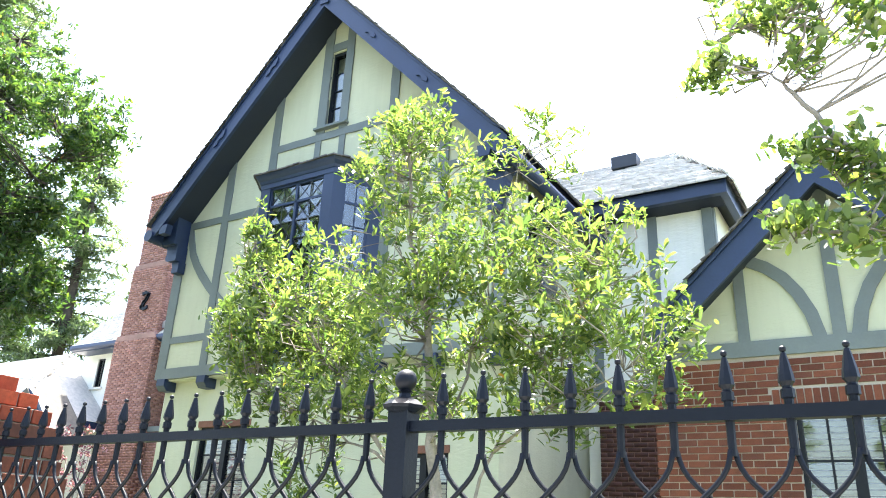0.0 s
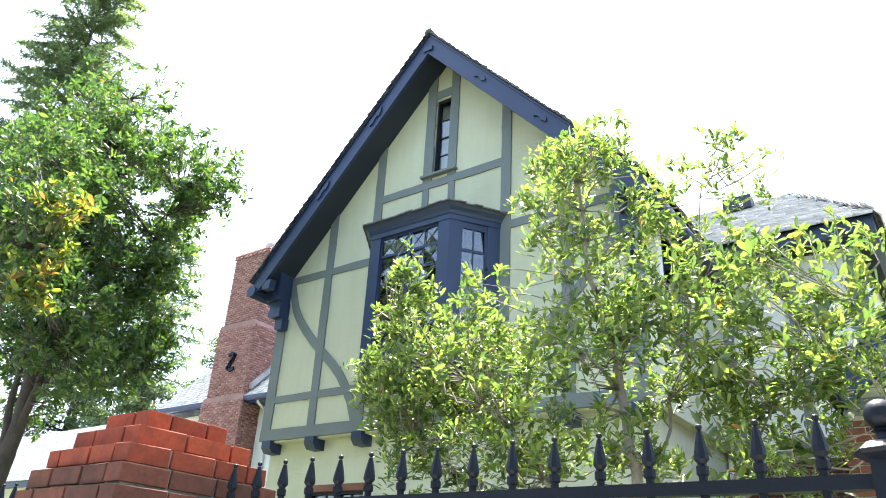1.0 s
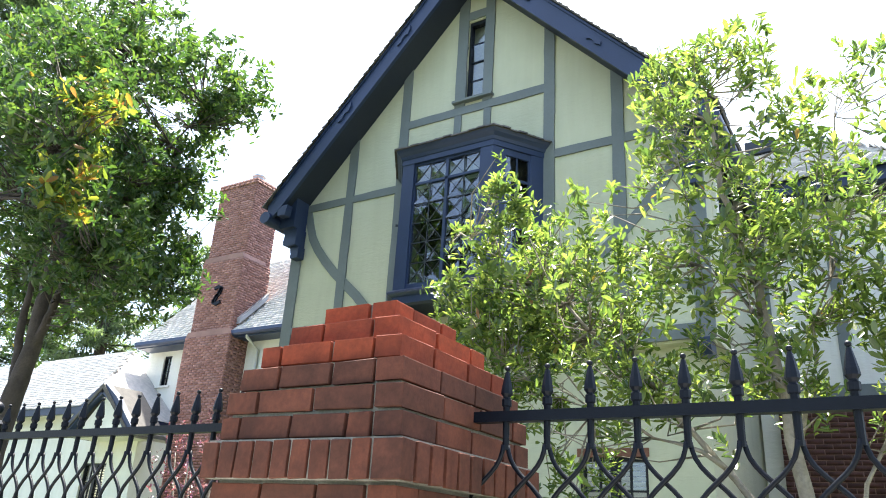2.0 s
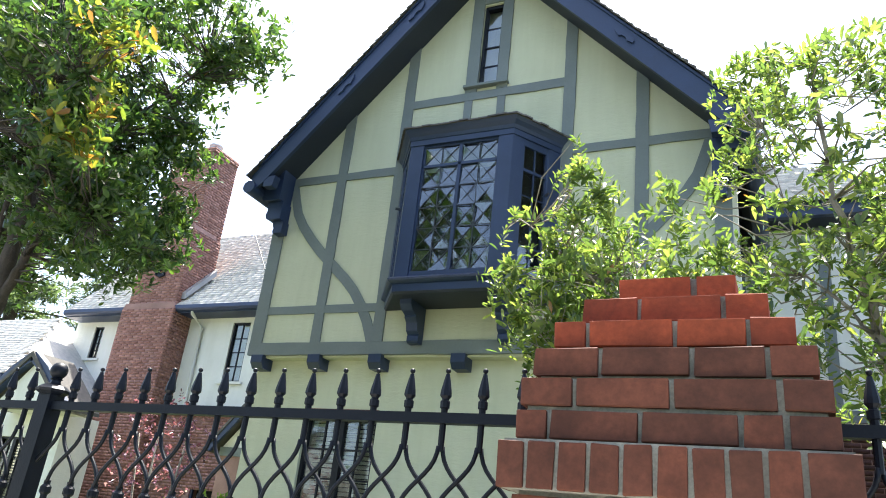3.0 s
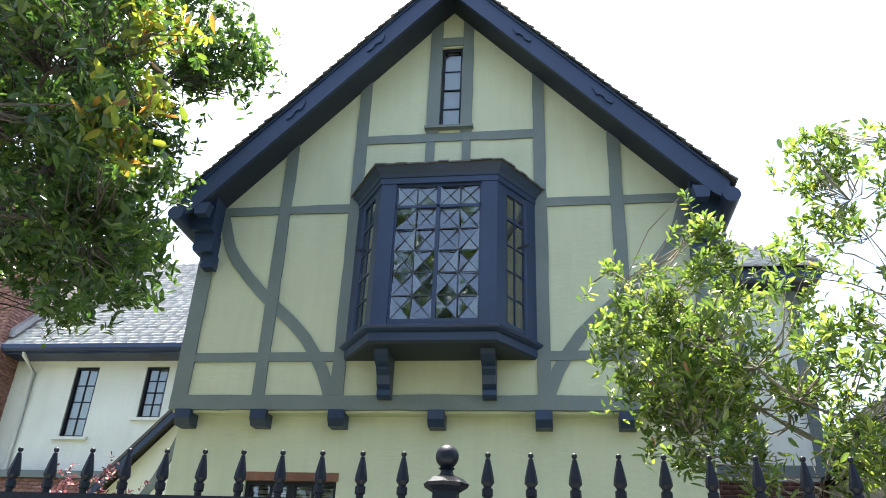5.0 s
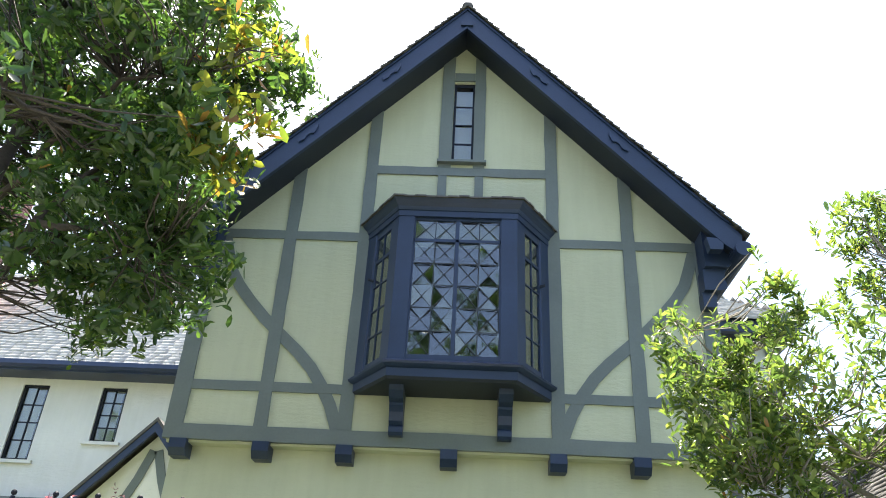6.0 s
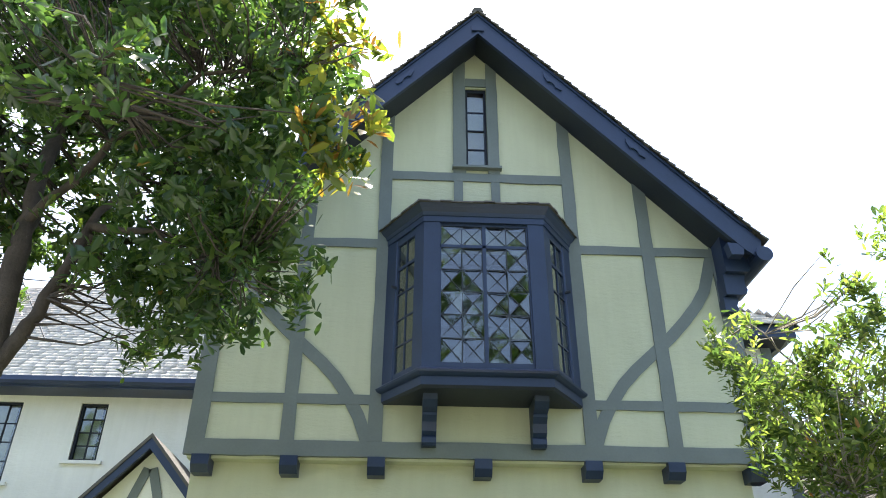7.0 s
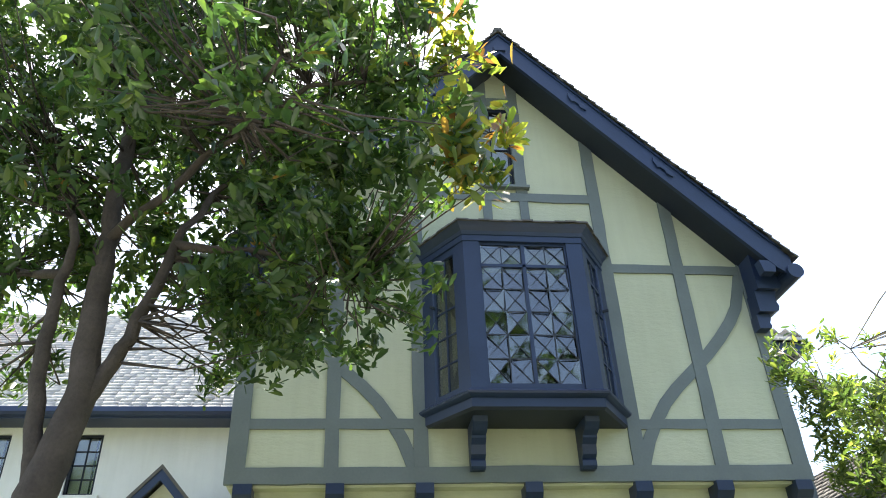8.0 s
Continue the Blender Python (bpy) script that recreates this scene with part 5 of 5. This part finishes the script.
# the dark tree that overhangs the fence
tree("shade_tree", "dark green leafy tree with orange young shoots over the fence",
     [(-3.4, 5.2, 7.0, 1.55, 1.2, 1.1, 680), (-4.9, 5.3, 9.0, 1.4, 1.2, 1.1, 400), (-3.7, 5.1, 8.2, 1.0, 1.0, 0.5, 190), (-3.2, 3.9, 6.7, 1.3, 1.0, 0.7, 380), (-4.6, 4.2, 7.2, 1.3, 1.0, 0.9, 380), (-2.35, 5.3, 5.6, 0.5, 0.5, 0.4, 90), (-2.3, 5.3, 4.5, 0.45, 0.5, 0.6, 110), (-4.5, 4.6, 8.2, 1.3, 1.0, 0.7, 260), (-5.0, 4.2, 5.4, 1.0, 0.8, 1.0, 260), (-2.05, 5.4, 7.2, 0.75, 0.7, 0.7, 200), (-1.75, 5.4, 6.75, 0.5, 0.5, 0.35, 70), (-2.95, 5.3, 5.8, 1.0, 0.9, 0.8, 400), (-2.8, 5.3, 4.85, 0.8, 0.8, 0.7, 290),
      (-2.6, 5.3, 4.25, 0.6, 0.6, 0.5, 110), (-4.9, 5.4, 6.0, 1.5, 1.2, 1.8, 640), (-6.2, 5.6, 5.0, 1.2, 1.0, 1.5, 300), (-4.7, 5.4, 8.0, 1.6, 1.1, 0.9, 300), (-3.3, 5.3, 7.9, 0.8, 0.8, 0.45, 100), (-4.7, 5.2, 4.3, 0.9, 0.8, 0.55, 120),
      (-3.5, 4.4, 5.5, 1.2, 0.9, 0.9, 300), (-1.5, 3.45, 4.85, 0.5, 0.45, 0.65, 150), (-1.5, 3.55, 5.5, 0.5, 0.5, 0.5, 110), (-1.2, 3.3, 4.5, 0.25, 0.25, 0.3, 35), (-4.7, 5.5, 5.0, 0.8, 0.7, 0.9, 280), (-4.0, 5.6, 5.2, 0.6, 0.6, 0.7, 150), (-4.2, 4.9, 6.0, 0.8, 0.6, 0.8, 180), (-2.4, 3.6, 5.3, 0.8, 0.6, 0.6, 190), (-2.1, 3.7, 4.55, 0.6, 0.5, 0.5, 130),
      # the last two blobs are unseen overhead foliage, added to shade leaves below
      (-1.85, 4.2, 3.95, 0.5, 0.5, 0.5, 120), (-2.5, 4.4, 4.0, 0.6, 0.5, 0.45, 110), (-1.9, 4.1, 4.6, 0.6, 0.5, 0.5, 110), (-2.25, 2.45, 4.15, 0.35, 0.4, 0.2, 22), (-3.0, 3.0, 4.8, 0.6, 0.5, 0.3, 60), (-2.5, 2.9, 5.5, 1.1, 0.8, 0.5, 190), (-3.6, 3.3, 5.9, 0.9, 0.7, 0.6, 150)],
     [[(-3.72, 4.6, 0), (-3.66, 4.6, 2.85), (-3.60, 4.6, 3.12), (-3.53, 4.6, 3.55), (-3.57, 4.6, 4.0), (-3.61, 4.6, 4.54), (-3.65, 4.65, 5.1), (-3.75, 4.8, 6.5), (-3.9, 5.0, 7.8), (-4.3, 5.2, 9.3)],
      [(-3.57, 4.6, 3.3), (-3.47, 4.6, 3.5), (-3.31, 4.6, 3.86), (-3.18, 4.6, 4.37), (-3.12, 4.65, 4.75), (-2.8, 4.9, 5.6), (-2.2, 5.3, 6.8)],
      [(-3.68, 4.6, 2.9), (-3.72, 4.58, 3.12), (-3.80, 4.55, 3.7), (-3.81, 4.55, 4.14), (-3.77, 4.5, 4.54), (-4.1, 4.8, 5.4), (-4.8, 5.3, 6.6)],
      [(-3.6, 4.6, 4.6), (-2.9, 4.1, 5.0), (-2.2, 3.6, 5.2), (-1.5, 3.4, 5.1)], [(-2.6, 3.9, 5.0), (-2.5, 3.2, 4.6), (-2.2, 2.4, 4.2)],
      [(-3.14, 4.62, 4.6), (-2.6, 4.5, 4.5), (-1.9, 4.2, 4.1)], [(-3.14, 4.62, 4.5), (-2.9, 5.0, 4.7), (-2.6, 5.3, 4.6)], [(-3.8, 4.55, 4.3), (-4.4, 5.0, 4.6), (-5.6, 5.5, 5.0)]],
     LEAF_B, DARK_BARK, 0.112, 15, 0.135, 9, gap=0.49, scale=2.3, young=lambda t: t[1] < 3.65 and t[0] > -1.42, spread=0.09, narrow=0.38, rise=0.15)

# branches of a tree that hang in over the fence
tree("overhanging_tree", "leafy branches of a street-side tree hanging over the garage",
     [(7.35, 3.5, 4.3, 0.25, 0.2, 0.12, 14), (7.7, 3.5, 4.15, 0.35, 0.25, 0.2, 36), (8.05, 3.5, 4.05, 0.3, 0.3, 0.25, 34), (7.25, 3.5, 3.96, 0.24, 0.1, 0.05, 16), (7.62, 3.5, 3.9, 0.15, 0.15, 0.06, 8),
      (7.6, 3.5, 3.38, 0.13, 0.15, 0.08, 14), (7.85, 3.5, 3.3, 0.2, 0.2, 0.15, 30), (7.5, 3.5, 3.03, 0.2, 0.15, 0.06, 16), (7.75, 3.5, 2.93, 0.2, 0.2, 0.08, 22), (8.1, 3.5, 3.1, 0.3, 0.25, 0.3, 40), (8.8, 3.4, 4.0, 0.7, 0.6, 0.8, 140)],
     [[(9.8, 3.4, 0), (9.75, 3.4, 1.8), (9.5, 3.4, 3.0), (8.8, 3.45, 4.1), (7.9, 3.5, 4.25), (7.2, 3.5, 4.1)], [(9.3, 3.42, 3.2), (8.4, 3.5, 2.95), (7.9, 3.5, 2.88), (7.45, 3.5, 3.0)], [(8.7, 3.45, 3.02), (7.95, 3.5, 3.12), (7.73, 3.5, 3.37), (7.556, 3.5, 3.70), (7.47, 3.5, 3.84)]],
     LEAF_A, BARK, 0.07, 16, 0.06, 14, gap=0.2, scale=2.0, share=2, spread=0.065, narrow=0.5)


# ---- tall conifers far behind ----
def conifer(x, y, h, r, seed, low=0.2):
    rng = np.random.default_rng(seed)
    tr = thing("conifer", "tall grey-green conifer with layered drooping boughs", "tree", "conifers behind the house")
    bm = bmesh.new()
    tube(bm, [(x, y, 0), (x + 0.2, y, h * 0.5), (x, y, h)], [0.45, 0.28, 0.05], 8)
    vs, fs = [], []
    z = h * low
    while z < h * 0.98:
        k = (1 - (z / h)) ** 0.55
        for b in range(rng.integers(4, 7)):
            a, L = rng.uniform(0, 2 * math.pi), r * k * rng.uniform(0.55, 1.15)
            d = np.array([math.cos(a), math.sin(a), 0])
            tip = np.array([x, y, z]) + d * L + np.array([0, 0, -L * rng.uniform(0.0, 0.25)])
            tube(bm, [(x, y, z), tuple((np.array([x, y, z]) + tip) / 2 + [0, 0, 0.15]), tuple(tip)], [0.06, 0.04, 0.012], 4)
            n = int(48 * L)
            u = rng.uniform(0.12, 1.0, n)
            p = np.array([x, y, z]) + (tip - np.array([x, y, z])) * u[:, None] + np.column_stack([rng.normal(0, 0.22, n), rng.normal(0, 0.22, n), rng.normal(0.08, 0.10, n) - 0.1 * u])
            q = d * 0.6 + rng.normal(0, 0.5, (n, 3)) + [0, 0, -0.15]
            q /= np.linalg.norm(q, axis=1)[:, None]
            w = np.cross(q, [0, 0, 1.0]) * 0.08
            s = rng.uniform(0.3, 0.65, n)[:, None]
            base = len(vs)
            for i in range(n):
                vs += [tuple(p[i] - w[i]), tuple(p[i] + w[i]), tuple(p[i] + q[i] * s[i])]
                fs.append((base + 3 * i, base + 3 * i + 1, base + 3 * i + 2))
        z += rng.uniform(0.45, 0.75)
    part("trunk", bm, DARK_BARK, tr, smooth=True)
    ob = new("crown", arrays("crown", vs, fs, NEEDLES))
    ob.parent = tr


conifer(-29.5, 22, 23.0, 5.6, 2, 0.28)
conifer(-50.0, 22, 60.0, 10.0, 3, 0.4)
conifer(-25.0, 24, 15.5, 3.8, 5, 0.2)
conifer(-36.0, 22, 19.0, 6.0, 6, 0.15)


# ---- trees across the street ----
def street_trees():
    rng = np.random.default_rng(8)
    for x in (-16.0, -7.5, 0.5, 8.0, 16.5):
        h = rng.uniform(13.0, 18.0)
        y = -12.5 + rng.uniform(-1.5, 1.5)
        tree("street_tree", "broad dark street tree across the road", [(x, y, h * 0.62, 3.0, 2.6, h * 0.33, 420), (x + rng.uniform(-1.5, 1.5), y, h * 0.8, 1.8, 1.8, h * 0.18, 130)],
             [[(x, y, -0.01), (x, y, h * 0.4), (x, y, h * 0.8)], [(x, y, h * 0.35), (x + 1.5, y, h * 0.6)], [(x, y, h * 0.3), (x - 1.5, y, h * 0.6)]],
             LEAF_B, DARK_BARK, 0.34, 14, 0.25, int(x * 3 + 90), gap=0.44, scale=0.5, spread=0.45, share=6, narrow=0.6)["group"] = "street trees across the road"


street_trees()

# ---- brick pieces of the garage wall ----
for wall, cells, gy, rng in lots:
    cache = {}
    for a, b, c, d in cells:
        key = (round(b - a, 3), round(d - c, 3))
        if key not in cache:
            cache[key] = brick_mesh(key[0], 0.09, key[1], GARAGE_BRICK, len(cache))
        ob = new("brick", cache[key])
        ob.parent = wall
        ob.location = ((a + b) / 2, gy + 0.045 + rng.uniform(-0.003, 0.003), (c + d) / 2)


# ---- shrubs and pots in the garden ----
def shrub(name, label, blobs, leaf, size, per, seed, flowers=None, group=""):
    rng = np.random.default_rng(seed)
    sh = thing(name, label, "shrub", group)
    tips = fill(blobs, rng, 0.35, 2.5)
    bm = bmesh.new()
    c = blobs[0]
    for k in range(5):
        a = 2 * math.pi * k / 5
        tube(bm, [(c[0], c[1], 0), (c[0] + 0.2 * math.cos(a), c[1] + 0.2 * math.sin(a), c[2] * 0.6), (c[0] + 0.5 * c[3] * math.cos(a), c[1] + 0.5 * c[4] * math.sin(a), c[2])], [0.025, 0.018, 0.008], 5)
    part("stem", bm, BARK, sh, smooth=True)
    ob = new("foliage", leaf_cloud("foliage", tips, leaf, size, per, rng, spread=0.07, narrow=0.5))
    ob.parent = sh
    if flowers:
        some = tips[::flowers]
        ob = new("blossom", leaf_cloud("blossom", some, PETAL, 0.05, 8, rng, spread=0.04, narrow=0.9))
        ob.parent = sh


shrub("hedge_shrub", "bright green leafy shrub beside the porch", [(-1.5, 6.2, 1.25, 0.75, 0.6, 0.55, 240), (-0.9, 6.3, 1.0, 0.5, 0.5, 0.5, 120)], LEAF_HEDGE, 0.07, 14, 31)
shrub("rose_shrub", "low shrub with small white blossoms", [(-2.6, 6.3, 0.95, 0.6, 0.5, 0.45, 170)], LEAF_HEDGE, 0.06, 12, 32, flowers=3)
shrub("plum_shrub", "thin shrub with pinkish plum leaves", [(-3.1, 7.0, 2.5, 0.75, 0.5, 0.55, 120), (-3.3, 7.0, 1.8, 0.5, 0.5, 0.5, 60)], LEAF_RED, 0.06, 9, 33)
shrub("corner_shrub", "low green shrub behind the fence", [(-4.8, 5.6, 0.9, 0.7, 0.6, 0.45, 160)], LEAF_HEDGE, 0.07, 12, 34)


def flower_urn():
    u = thing("flower_urn", "pale stone urn full of white flowers", "urn")
    bm = bmesh.new()
    lathe(bm, [(0.22, 0.0), (0.22, 0.06), (0.10, 0.12), (0.08, 0.5), (0.14, 0.62), (0.27, 0.82), (0.31, 0.95), (0.34, 0.98), (0.34, 1.03)], -3.2, 6.1, 18)
    part("bowl", bm, STONE, u, smooth=True)
    rng = np.random.default_rng(41)
    tips = fill([(-3.2, 6.1, 1.15, 0.3, 0.3, 0.17, 60)], rng, 0.2, 2.0)
    ob = new("blossom", leaf_cloud("blossom", tips, PETAL, 0.06, 9, rng, spread=0.05, narrow=0.9))
    ob.parent = u


flower_urn()
